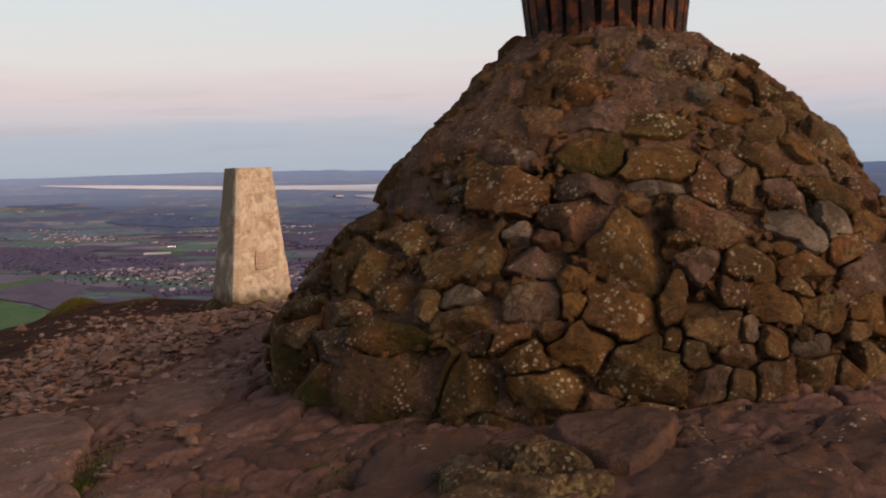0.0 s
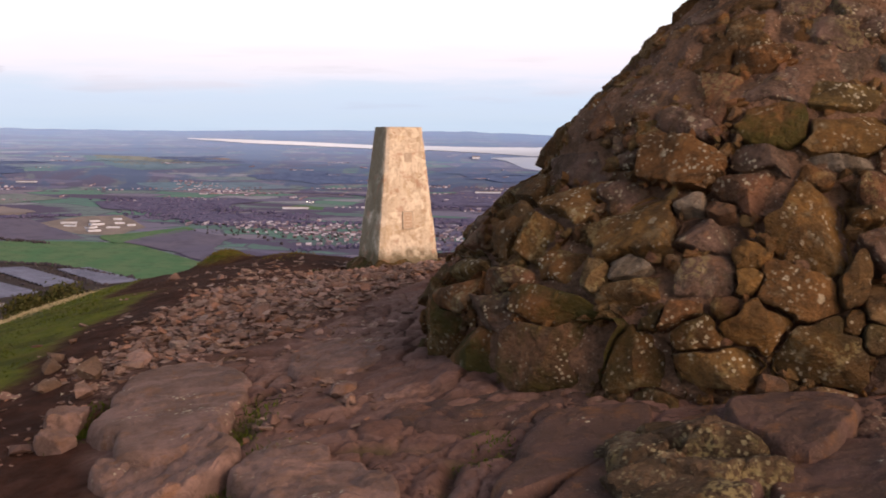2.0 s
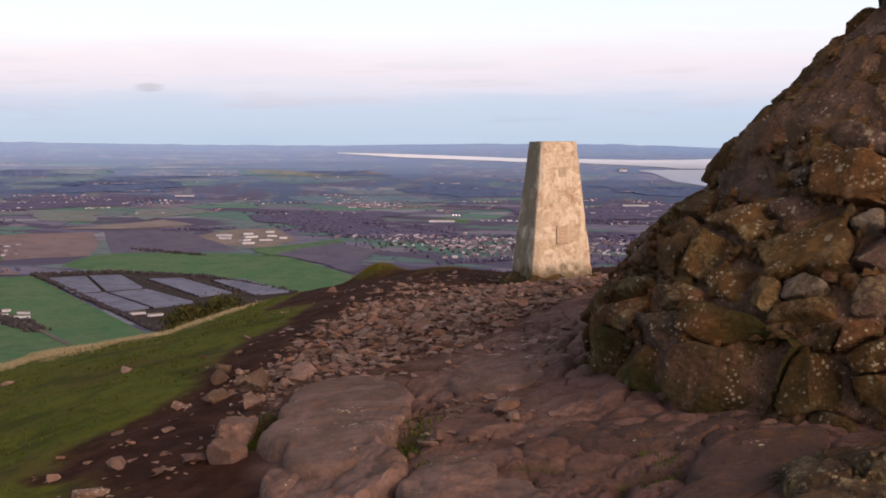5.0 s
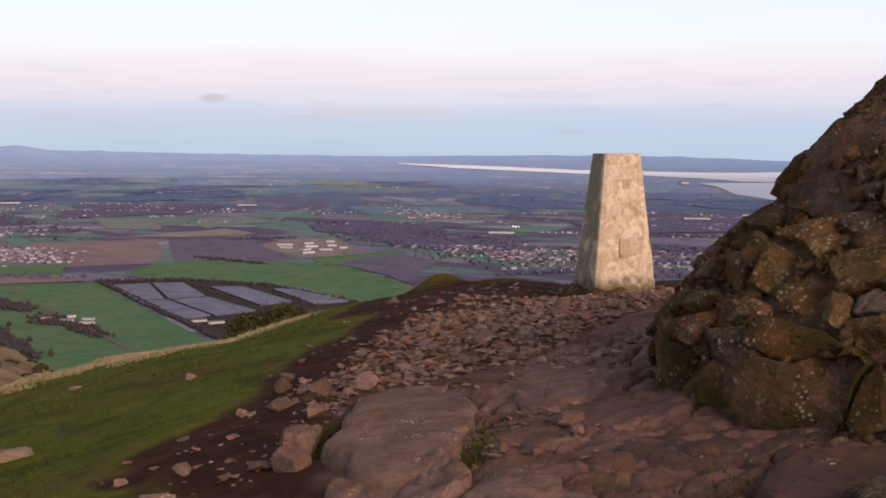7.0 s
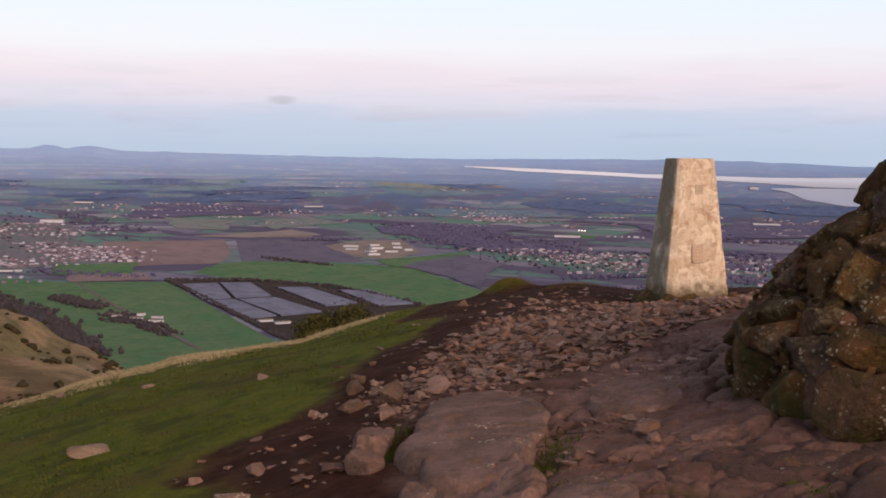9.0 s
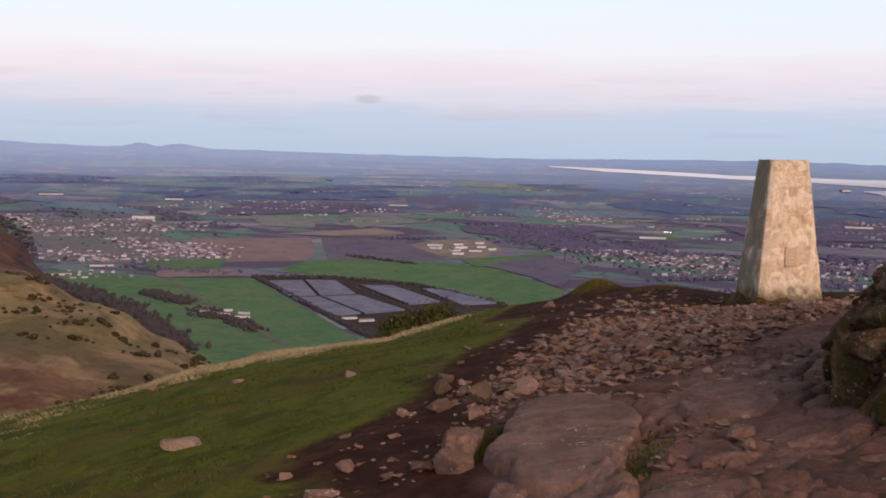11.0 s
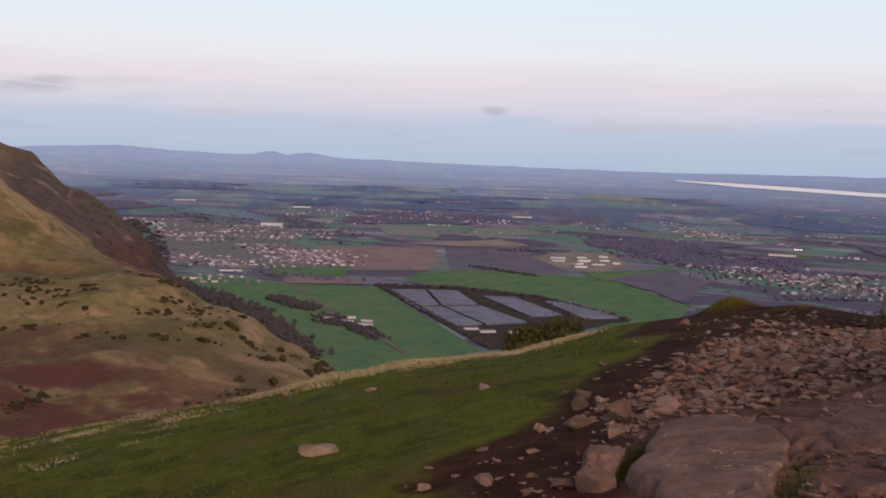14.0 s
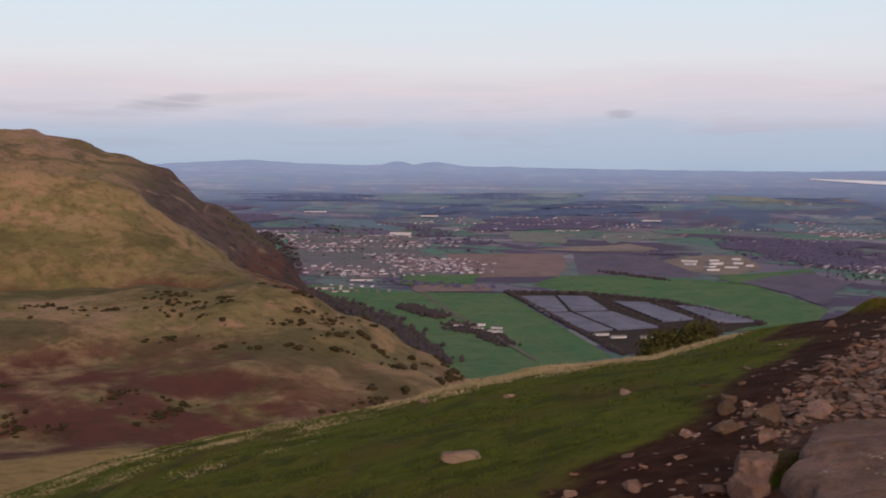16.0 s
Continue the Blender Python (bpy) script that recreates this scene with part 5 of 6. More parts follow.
RIM = [(51.4, 0.39, 0.22, 0.13, 0, L), (59.8, 0.19, 0.32, 0.16, 0, S), (65.1, 0.35, 0.23, 0.10, 0, S), (56.8, -0.03, 0.39, 0.15, -20, S), (-38.5, 0.58, 0.25, 0.11, 0, S), (-9.5, 0.55, 0.17, 0.14, 0, V), (16.3, 0.51, 0.17, 0.11, 0, V), (27.4, -0.33, 0.11, 0.07, 0, S), (7.5, -0.28, 0.15, 0.08, -10, O), (-34.2, -0.53, 0.11, 0.13, 0, L), (-18.1, -0.26, 0.14, 0.12, -15, S), (-23.0, -0.68, 0.11, 0.09, 0, D), (5.7, -0.64, 0.08, 0.13, 0, O)]
SEEDS = []


def seed_stone(turn, z, wide, tall, lean, mat):
    """One stone's place and its uneven, many-sided outline."""
    sides = [(90 * k + rng.normal(0, 13), (wide if k % 2 == 0 else tall) / 2 * rng.uniform(.94, 1.06)) for k in range(4)]
    for k in range(4):
        if rng.uniform() < .5:
            th = 45 + 90 * k + rng.normal(0, 12)
            corner = abs(wide / 2 * math.cos(radians(th))) + abs(tall / 2 * math.sin(radians(th)))
            sides.append((th, corner * rng.uniform(.62, .88)))
    SEEDS.append((turn, z, lean, mat, min(wide, tall), [(math.cos(radians(t + lean)) / d, math.sin(radians(t + lean)) / d) for t, d in sides]))


def slant(z):
    """How much longer the skin is than its height there."""
    return math.hypot(1, (float(np.interp(z + .05, *PROFILE)) - float(np.interp(z - .05, *PROFILE))) / .1)


def gauges(turn, z):
    """How far out of each stone's outline a place lies: 1 on its edge."""
    turn, z = np.asarray(turn, float), np.asarray(z, float)
    out = np.full((len(SEEDS),) + turn.shape, 99.0)
    for k, (t, h, _l, _m, _s, sides) in enumerate(SEEDS):
        u = np.radians((turn - t + 180) % 360 - 180) * cairn_radius(np.radians(turn), (z + h) / 2)
        v = (z - h) * slant(h)
        out[k] = np.max([u * c + v * s for c, s in sides], 0)
    return out


for course in (FOOT, LOW, SECOND, THIRD, FOURTH, UPPER, CROWN, RIM):
    for row in course:
        seed_stone(*row)
for k in range(30):
    seed_stone(-180 + k * 12 + rng.normal(0, 2), rng.uniform(-1.05, -.99), rng.uniform(.14, .26), rng.uniform(.09, .14), 0, rng.choice([M_DARKER, G, V, G]))
for k in range(8):
    seed_stone(68 + k * 27.7 + rng.normal(0, 5), rng.uniform(.50, .585), rng.uniform(.14, .24), rng.uniform(.14, .22), 0, rng.choice([S, V, S]))
tries = 0
while len(SEEDS) < 298 and tries < 5000:
    tries += 1
    front = tries % 4 > 0
    turn, z = (rng.uniform(-85, 85) if front else rng.uniform(85, 275)), rng.uniform(-.98, .52)
    gap = float(gauges(turn, z).min())
    if gap > (1.22 if front else 1.35):
        size = rng.uniform(.07, .12) if front else rng.uniform(.16, .28)
        seed_stone(turn, z, size * rng.uniform(1.0, 1.6), size, rng.normal(0, 14), rng.choice([S, S, V, O, L, D]))


def dressed(k, rings=(.0, .25, .5, .7, .85, .95), turns=60):
    """Stone k: a front of two or three broken faces with a worn edge, its sides running back into the mortar."""
    turn, z, _lean, mat, small, sides = SEEDS[k]
    p, out, side, up = on_cairn(turn, z)
    th = np.linspace(0, 2 * np.pi, turns, endpoint=False)
    c, s = np.cos(th), np.sin(th)
    own = np.max([c * a + s * b for a, b in sides], 0)
    rad_ = float(cairn_radius(radians(turn), z))
    near = [j for j in range(len(SEEDS)) if j != k and abs(SEEDS[j][1] - z) < .5 and abs((SEEDS[j][0] - turn + 180) % 360 - 180) < 40]
    f = np.linspace(.35, 1.18, 33)[:, None]
    U, Vv = f / own * c, f / own * s
    rivals = np.full(U.shape, 99.0)
    for j in near:
        t, h, *_r, other = SEEDS[j]
        du = U + radians((turn - t + 180) % 360 - 180) * rad_
        dv = Vv + (z - h) * slant(z)
        rivals = np.minimum(rivals, np.max([du * a + dv * b for a, b in other], 0))
    held = rivals >= f
    first = np.where(held.all(0), 32, np.argmax(~held, 0) - 1)
    share = f[np.maximum(first, 0), 0]
    share = np.minimum(share, 1.10 * np.mean([np.roll(share, q) for q in range(-7, 8)], 0))
    reach = share / own
    joint = .003 + .006 * rng.uniform()
    reach = np.maximum(reach - joint, .02)
    reach = (reach + .12 * (np.roll(reach, 1) + np.roll(reach, -1))) / 1.24
    upper = z > -.2
    proud = rng.uniform(.004, .040) if upper else rng.uniform(.002, .05)
    proud -= .022 * (1 if upper and turn < -38 else 0)
    slope = rng.normal(0, .10, 2)
    chips = [(rng.normal(0, .5, 2), small * rng.uniform(.06, .16)) for _ in range(3)]
    deep = min(.15, .08 + small * .5)
    verts = []
    off = Vector((k * 3.7, k * 1.3, 0))
    for i, r in enumerate(rings + (1.0, 1.0, .97, .85)):
        for a in range(turns if r else 1):
            u, v = r * reach[a] * c[a], r * reach[a] * s[a]
            h = slope[0] * u + slope[1] * v
            h = min([h] + [g[0] * u + g[1] * v + d for g, d in chips])
            q = Vector((u, v, 0)) + off
            h += .009 * noise.noise(q * 7) + .007 * noise.noise(q * 19) + .005 * noise.noise(q * 47)
            h -= .003 * r ** 10 + .004 * r ** 40
            if i == len(rings) + 1:
                h -= .016
            elif i == len(rings) + 2:
                h = -.06
            elif i == len(rings) + 3:
                h = -deep - proud
            if r:
                jag = 1 + (.06 * noise.noise(q * 11) + .07 * noise.noise(q * 31)) * r
                u, v = u * jag, v * jag
            w = p + side * u + up * v + out * (proud + h)
            verts.append((w - p)[:])
    faces = [(0, 1 + a, 1 + (a + 1) % turns) for a in range(turns)]
    total = len(rings) + 3
    for i in range(total - 1):
        b0, b1 = 1 + i * turns, 1 + (i + 1) * turns
        faces += [(b0 + a, b1 + a, b1 + (a + 1) % turns, b0 + (a + 1) % turns) for a in range(turns)]
    faces.append(tuple(1 + (total - 1) * turns + a for a in reversed(range(turns))))
    me = bpy.data.meshes.new("stone")
    me.from_pydata(verts, [], faces)
    me.materials.append(mat)
    me.polygons.foreach_set("use_smooth", [True] * len(me.polygons))
    me.set_sharp_from_angle(angle=radians(22))
    ob = new("stone", me)
    ob.parent = cairn
    ob.matrix_basis = cairn_back @ Matrix.Translation(p)


for k in range(len(SEEDS)):
    dressed(k)

# mortar: raked deep between the lower courses, smeared almost flush over the dome
ta = np.concatenate([np.arange(-95, 95, .8), np.arange(95, 265, 4.0)])
tz = np.linspace(-1.3, .675, 190)
TA, TZ = np.meshgrid(np.radians(ta), tz)
R = cairn_radius(TA, TZ)
mx, my = cairn_axis(TZ) + R * np.sin(TA), CAIRN_Y - CAIRN_FLAT * R * np.cos(TA)
lump = fbm(TA * 5, TZ * 6, 4, 33)
fleck = fbm(TA * 26, TZ * 30, 3, 35)
flush = smooth(TZ + .30 * fbm(TA * 2.2, TZ * 2.5, 3, 39), -.28, .06)
sink = (-.065 + .07 * lump) * (1 - flush) + (-.012 + .045 * lump) * flush + .016 * fleck
nx, ny, nz = np.sin(TA), -np.cos(TA), np.clip((TZ + .6) * .9, 0, 1)
nn = np.sqrt(1 + nz ** 2)
grid = np.stack([mx + sink * nx / nn - .6, my + sink * ny / nn - CAIRN_Y, TZ + sink * nz / nn + 1.05], -1)
core = sheet("mortar_core", grid[:, ::-1], True, [M_MORTAR])
core.parent = cairn
tagged(core, "crumbling pinkish mortar between the stones")
bm = bmesh.new()
bmesh.ops.create_cone(bm, cap_ends=True, segments=40, radius1=.36, radius2=.30, depth=.10, matrix=Matrix.Translation((.14, 0, 1.66)))
for v in bm.verts:
    v.co += v.co.normalized() * .02 * noise.noise(v.co * 8)
part("cap", bm, M_MORTAR, cairn, "mortar cap under the fire basket", soft=True)

# chips and pinnings pushed into the joints
verts, faces, k = [], [], 0
PINS = [shard(rng, 12) for _ in range(16)]
pt, pz_ = rng.uniform(-95, 95, 5200), rng.uniform(-1.0, .5, 5200)
for turn, z, gap in zip(pt, pz_, gauges(pt, pz_).min(0)):
    if gap < 1.02:
        continue
    p, out, side, up = on_cairn(turn, z)
    size = rng.uniform(.022, .06)
    shape, f = PINS[rng.integers(len(PINS))]
    m = np.array((Matrix((side, up, out)).transposed() @ Matrix.Rotation(rng.uniform(0, 6), 3, "Z")))
    c = cairn_back @ (p - out * (rng.uniform(.0, .02) if z > -.2 else rng.uniform(.005, .05)))
    verts.append((shape * (size * rng.uniform(1, 1.8), size, size)) @ m.T + np.array(c))
    faces += [[i + k for i in q] for q in f]
    k += len(shape)
me = bpy.data.meshes.new("pinning_rubble")
me.from_pydata(np.concatenate(verts).tolist(), [], faces)
me.materials.append(stone_material("small_pinning_stone", BROWNS, .3, islands=True))
pins = tagged(new("pinning_rubble", me), "small stone chips wedged in the joints", kind="stuff")
pins.parent = cairn

# ---- fire basket on the cairn ----
n = material("dark_sheet_iron", .9, .2)
M_DARK_SHEET = finish(n, n.mix(n.step(n.noise(n.place, 18.0, 5.0, .65), .5, .66), (.02, .016, .015), (.10, .04, .022)))
basket = empty("fire_basket", Matrix.Translation((.69, 5.8, .585)), "rusted iron fire basket of upright bars on the cairn", "basket")


def hoop(name, r, z, tall, thick):
    bm = bmesh.new()
    k = 48
    rings = []
    for rad, h in ((r, z), (r, z + tall), (r + thick, z + tall), (r + thick, z)):
        rings.append([bm.verts.new((rad * math.cos(2 * math.pi * i / k), rad * math.sin(2 * math.pi * i / k), h)) for i in range(k)])
    for a, b in zip(rings, rings[1:] + rings[:1]):
        for i in range(k):
            j = (i + 1) % k
            bm.faces.new((a[i], a[j], b[j], b[i]))
    bmesh.ops.recalc_face_normals(bm, faces=bm.faces[:])
    part(name, bm, M_RUST, basket)


hoop("hoop", .345, .0, .05, .012)
hoop("hoop", .385, .34, .05, .012)
hoop("hoop", .43, .62, .06, .014)
bm = bmesh.new()
bmesh.ops.create_cone(bm, cap_ends=True, segments=32, radius1=.33, radius2=.33, depth=.03, matrix=Matrix.Translation((0, 0, .015)))
part("floor_plate", bm, M_RUST, basket)
# dark sheet added inside, standing in for the basket's dark contents
bm = bmesh.new()
bmesh.ops.create_cone(bm, cap_ends=False, segments=40, radius1=.335, radius2=.40, depth=.58, matrix=Matrix.Translation((0, 0, .30)))
part("liner", bm, M_DARK_SHEET, basket, "dark sheet closing the gaps behind the bars", soft=True)
bar_mesh = None
for i in range(30):
    if bar_mesh is None:
        bm = bmesh.new()
        levels = [(.36, -.02), (.385, .2), (.405, .38), (.45, .68)]
        cols = []
        for r, z in levels:
            cols.append([bm.verts.new((r + dx, dy, z)) for dx, dy in ((0, -.027), (.008, -.027), (.008, .027), (0, .027))])
        for a, b in zip(cols[:-1], cols[1:]):
            for j in range(4):
                bm.faces.new((a[j], a[(j + 1) % 4], b[(j + 1) % 4], b[j]))
        bm.faces.new(cols[0])
        bm.faces.new(cols[-1])
        bmesh.ops.recalc_face_normals(bm, faces=bm.faces[:])
        bmesh.ops.bevel(bm, geom=bm.edges[:], offset=.002, segments=1)
        bar = part("bar", bm, M_RUST, basket)
        bar_mesh = bar.data
    else:
        bar = new("bar", bar_mesh)
        bar.parent = basket
    bar.matrix_basis = Matrix.Rotation(2 * math.pi * (i + rng.normal(0, .06)) / 30, 4, "Z") @ Matrix.Rotation(rng.normal(0, .02), 4, "X")

# ---- survey pillar ----
PX, PY, PTURN = -2.03, 11.45, 29.5
pz = ground_z(PX, PY) + .105
pillar = empty("survey_pillar", pose(PX, PY, pz, 0, 0, PTURN), "tapered pale concrete survey pillar, stained and pitted, on rock", "pillar")
TALL, LOW, TOP = 1.295, .318, .184
bm = bmesh.new()
levels = 26
grid = []
for k in range(levels + 1):
    f = k / levels
    h = LOW + (TOP - LOW) * f
    ring = []
    for cx, cy, dx, dy in ((-1, -1, 1, 0), (1, -1, 0, 1), (1, 1, -1, 0), (-1, 1, 0, -1)):
        for s in range(9):
            g = -1 + 2 * (s + .0) / 9
            x, y = (cx * h + dx * (g + 1) * h, cy * h + dy * (g + 1) * h)
            chip = .012 if s == 0 else 0
            q = Vector((x, y, f * TALL))
            wear = .004 * noise.noise(q * 9) + .003 * noise.noise(q * 31)
            pull = 1 - (chip + .008 * abs(noise.noise(q * 14)) * (s == 0)) / h + wear / h
            ring.append(bm.verts.new((x * pull, y * pull, f * TALL + (.004 * noise.noise(q * 12) if k == levels else 0))))
    grid.append(ring)
for a, b in zip(grid[:-1], grid[1:]):
    for i in range(len(a)):
        j = (i + 1) % len(a)
        bm.faces.new((a[i], a[j], b[j], b[i]))
bm.faces.new(grid[-1])
part("shaft", bm, M_CONCRETE, pillar)


bm = bmesh.new()
bmesh.ops.create_grid(bm, x_segments=22, y_segments=22, size=.40)
for v in bm.verts:
    rim = max(abs(v.co.x), abs(v.co.y))
    v.co.z = .03 + .05 * noise.noise(v.co * 7) + .03 * noise.noise(v.co * 19) - .10 * max(0, rim - .33) / .07
    v.co.xy *= 1 + .10 * noise.noise(v.co * 5)
rim_edges = [e for e in bm.edges if e.is_boundary]
down = bmesh.ops.extrude_edge_only(bm, edges=rim_edges)
for v in [g for g in down["geom"] if isinstance(g, bmesh.types.BMVert)]:
    v.co = Vector((v.co.x * 1.06, v.co.y * 1.06, -.35))
part("footing", bm, M_MOSSY, pillar, "dark mossy crumbling footing", soft=True)


def on_front(h, out):
    """A place on the pillar's front at a height."""
    f = h / TALL
    return Vector((0, -(LOW + (TOP - LOW) * f) - out, h))


tilt = math.atan((LOW - TOP) / TALL)
lean = Matrix.Rotation(-tilt, 4, "X")


def plate(name, w, h, d, at, mat, parent, x=0.0, out=.0):
    bm = bmesh.new()
    bmesh.ops.create_cube(bm, size=1, matrix=Matrix.Diagonal((w, d, h, 1)))
    bmesh.ops.bevel(bm, geom=bm.edges[:], offset=min(w, h, d) * .2, segments=1)
    ob = part(name, bm, mat, parent)
    ob.matrix_basis = Matrix.Translation(on_front(at, out) + Vector((x, 0, 0))) @ lean
    return ob


M_SOCKET = simple("stained_plug", (.47, .40, .33), (.40, .33, .27), 30.0)
bracket = plate("flush_bracket", .078, .14, .02, .42, M_PLATE, pillar, .0, .002)
tagged(bracket, "brown metal flush bracket plate")
for k, (w, z) in enumerate(((.05, .05), (.02, .02), (.055, -.01), (.045, -.045))):
    bm = bmesh.new()
    bmesh.ops.create_cube(bm, size=1, matrix=Matrix.Translation((0, -.011, z)) @ Matrix.Diagonal((w, .006, .012, 1)))
    part("raised_bar", bm, M_SOCKET, bracket)
for w, h, x, z in ((.016, .168, -.045, 0), (.016, .168, .045, 0), (.106, .016, 0, .077), (.106, .016, 0, -.077)):
    bm = bmesh.new()
    bmesh.ops.create_cube(bm, size=1, matrix=Matrix.Translation((x, -.003, z)) @ Matrix.Diagonal((w, .014, h, 1)))
    part("rim", bm, M_SOCKET, bracket)
plate("plugged_hole", .075, .09, .012, 1.01, M_SOCKET, pillar, .02, .0)

# ---- bedrock slabs and boulders ----
def boulder(x, y, size, mat, label, turn=0, sink=.3, level=4, seed=1, tilt_x=0, tilt_y=0, name="boulder", rough=.05, boxy=.8):
    r = np.random.default_rng(seed)
    ob = new(name, rock_mesh(name, r, size, mat, level, rough=rough, boxy=boxy, cuts=9))
    z = ground_z(x, y)
    ob.matrix_world = pose(x, y, z + size[2] * (.5 - sink), tilt_x, tilt_y, turn)
    return tagged(ob, label, "rock")


def slab(outline, lift, label, bumps=.02, split=.0, seed=1, mat=M_SLAB, name="rock_slab", tip=(0, 0)):
    """A low plate of bedrock standing out of the ground, with worn edges."""
    c = np.array(outline)
    mid = c.mean(0)
    turns, rings = 128, 34
    ang = np.unwrap(np.arctan2(c[:, 1] - mid[1], c[:, 0] - mid[0]))
    rad = np.hypot(c[:, 0] - mid[0], c[:, 1] - mid[1])
    order = np.argsort(np.mod(ang, 2 * np.pi))
    th = np.linspace(0, 2 * np.pi, turns, endpoint=False)
    reach = np.interp(th, np.mod(ang, 2 * np.pi)[order], rad[order], period=2 * np.pi)
    reach = reach * (1 + .06 * fbm(np.cos(th) * 4, np.sin(th) * 4, 5, seed + 2))
    s = (1 - (1 - np.linspace(.001, 1, rings)) ** 1.6)[:, None]
    x, y = mid[0] + s * reach * np.cos(th), mid[1] + s * reach * np.sin(th)
    block, joint = blocks(x * 5.2 + .9 * fbm(x * 4, y * 4, 4, seed), y * 6.0 + .9 * fbm(x * 4, y * 4, 4, seed + 9), seed)
    shape = np.clip(1 - s ** 36, 0, 1) ** .7
    low = summit(x, y)[0]
    level = -1.5591 + .1743 * x + .1834 * y - .0237 * x * x - .016 * x * y - .0126 * y * y
    top = level + lift + tip[0] * (x - mid[0]) + tip[1] * (y - mid[1]) + bumps * (1.6 * fbm(x * 2.2, y * 2.2, 4, seed + 4) + 1.0 * np.abs(fbm(x * 7, y * 7, 4, seed + 6))) + split * (block * .9 - 1.1 * smooth(joint, .10, .02))
    z = np.where(s > .999, low - .06, low - .03 + np.maximum(top - low + .03, .0) * shape)
    ob = sheet(name, np.stack([x, y, z], -1)[:, ::-1], True, [mat])
    ob.data.set_sharp_from_angle(angle=radians(32))
    return tagged(ob, label, "rock")


slab([(-2.34, 5.45), (-2.40, 5.70), (-2.32, 5.84), (-2.14, 5.93), (-1.78, 5.60), (-1.68, 5.31), (-1.64, 5.01), (-1.61, 4.75), (-1.54, 4.48), (-1.62, 4.38), (-1.90, 4.36), (-2.02, 4.64), (-2.22, 5.14)], .05, "large flat worn slab of pink bedrock", .012, .005, 3, tip=(-.08, -.05))
slab([(-1.52, 4.48), (-1.40, 4.14), (-1.52, 3.99), (-1.66, 3.92), (-1.85, 4.2), (-2.02, 4.55), (-1.85, 4.66), (-1.64, 4.62)], .045, "broken lumps at the foot of the flat slab", .06, .008, 14)
slab([(-1.39, 4.25), (-1.34, 4.48), (-1.04, 4.18), (-.87, 4.03), (-.71, 3.75), (-.95, 3.65), (-1.25, 3.94)], .03, "worn lumps of pink bedrock with mossy joints", .05, .0, 25)
slab([(-1.56, 5.69), (-1.53, 6.10), (-1.36, 6.08), (-1.15, 5.67), (-1.15, 5.36), (-1.35, 5.37)], .015, "low flat rib of pink bedrock", .03, .008, 36)
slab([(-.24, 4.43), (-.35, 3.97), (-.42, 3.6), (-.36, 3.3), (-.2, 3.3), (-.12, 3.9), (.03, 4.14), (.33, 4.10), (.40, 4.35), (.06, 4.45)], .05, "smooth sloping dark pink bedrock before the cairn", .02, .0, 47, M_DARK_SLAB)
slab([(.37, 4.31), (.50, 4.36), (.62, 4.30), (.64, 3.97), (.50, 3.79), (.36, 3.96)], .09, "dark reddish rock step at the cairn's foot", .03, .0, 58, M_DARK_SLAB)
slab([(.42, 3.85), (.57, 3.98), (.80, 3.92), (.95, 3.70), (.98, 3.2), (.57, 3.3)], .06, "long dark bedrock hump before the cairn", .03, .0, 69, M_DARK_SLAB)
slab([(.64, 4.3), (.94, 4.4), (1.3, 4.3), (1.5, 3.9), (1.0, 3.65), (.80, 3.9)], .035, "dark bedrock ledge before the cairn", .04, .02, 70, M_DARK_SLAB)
# added dark plate, so the ground along the cairn's foot is darker
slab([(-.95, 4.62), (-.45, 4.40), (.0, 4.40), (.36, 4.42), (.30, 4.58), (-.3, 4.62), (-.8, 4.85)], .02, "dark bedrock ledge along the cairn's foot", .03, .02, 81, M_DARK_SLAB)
for k, (x, y, w, h) in enumerate(((.0, 3.84, .20, .20), (.13, 3.95, .22, .22), (.26, 3.87, .20, .22), (.04, 3.66, .24, .20), (.20, 3.68, .22, .22), (.33, 3.72, .15, .16), (.10, 4.06, .14, .12), (-.06, 3.98, .12, .10), (.12, 3.48, .26, .20))):
    boulder(x, y, (w, w * 1.1, h), M_OUTCROP, "knobbly outcrop lump crusted with yellow lichen", 37 * k, .42, 4, 50 + k, 11 * (k % 3) - 11, 9 * (k % 2), rough=.07, boxy=.74)

# ---- loose stones ----
rng = np.random.default_rng(77)
SHAPES = [shard(rng, 16) for _ in range(22)]
M_LIGHT = stone_material("pale_sun_bleached_stone", [(0, (0.196, 0.128, 0.098)), (1, (0.221, 0.149, 0.115))], .1, grime=.6, relief=.03)
M_BLEACHED = stone_material("bleached_turf_stone", [(0, (.42, .31, .24)), (1, (.46, .35, .28))], .1, grime=.4)
SHARED = []
for p, f in SHAPES:
    me = bpy.data.meshes.new("loose_stone")
    me.from_pydata(p.tolist(), [], f)
    me.materials.append(M_RUBBLE)
    SHARED.append(me)


def loose(x, y, size, label="loose angular pink-brown stone on the hilltop path", squash=.6, mat=None):
    ob = new("loose_stone", SHARED[rng.integers(len(SHARED))])
    if mat is not None:
        ob.data = ob.data.copy()
        ob.data.materials[0] = mat
    w, d, h = size, size * rng.uniform(.65, 1.0), size * squash * rng.uniform(.75, 1.2)
    ob.matrix_world = pose(x, y, ground_z(x, y) + h * .27, rng.normal(0, 9), rng.normal(0, 9), rng.uniform(0, 360)) @ Matrix.Diagonal((w, d, h, 1))
    return tagged(ob, label, "stone", "loose stones on the path")


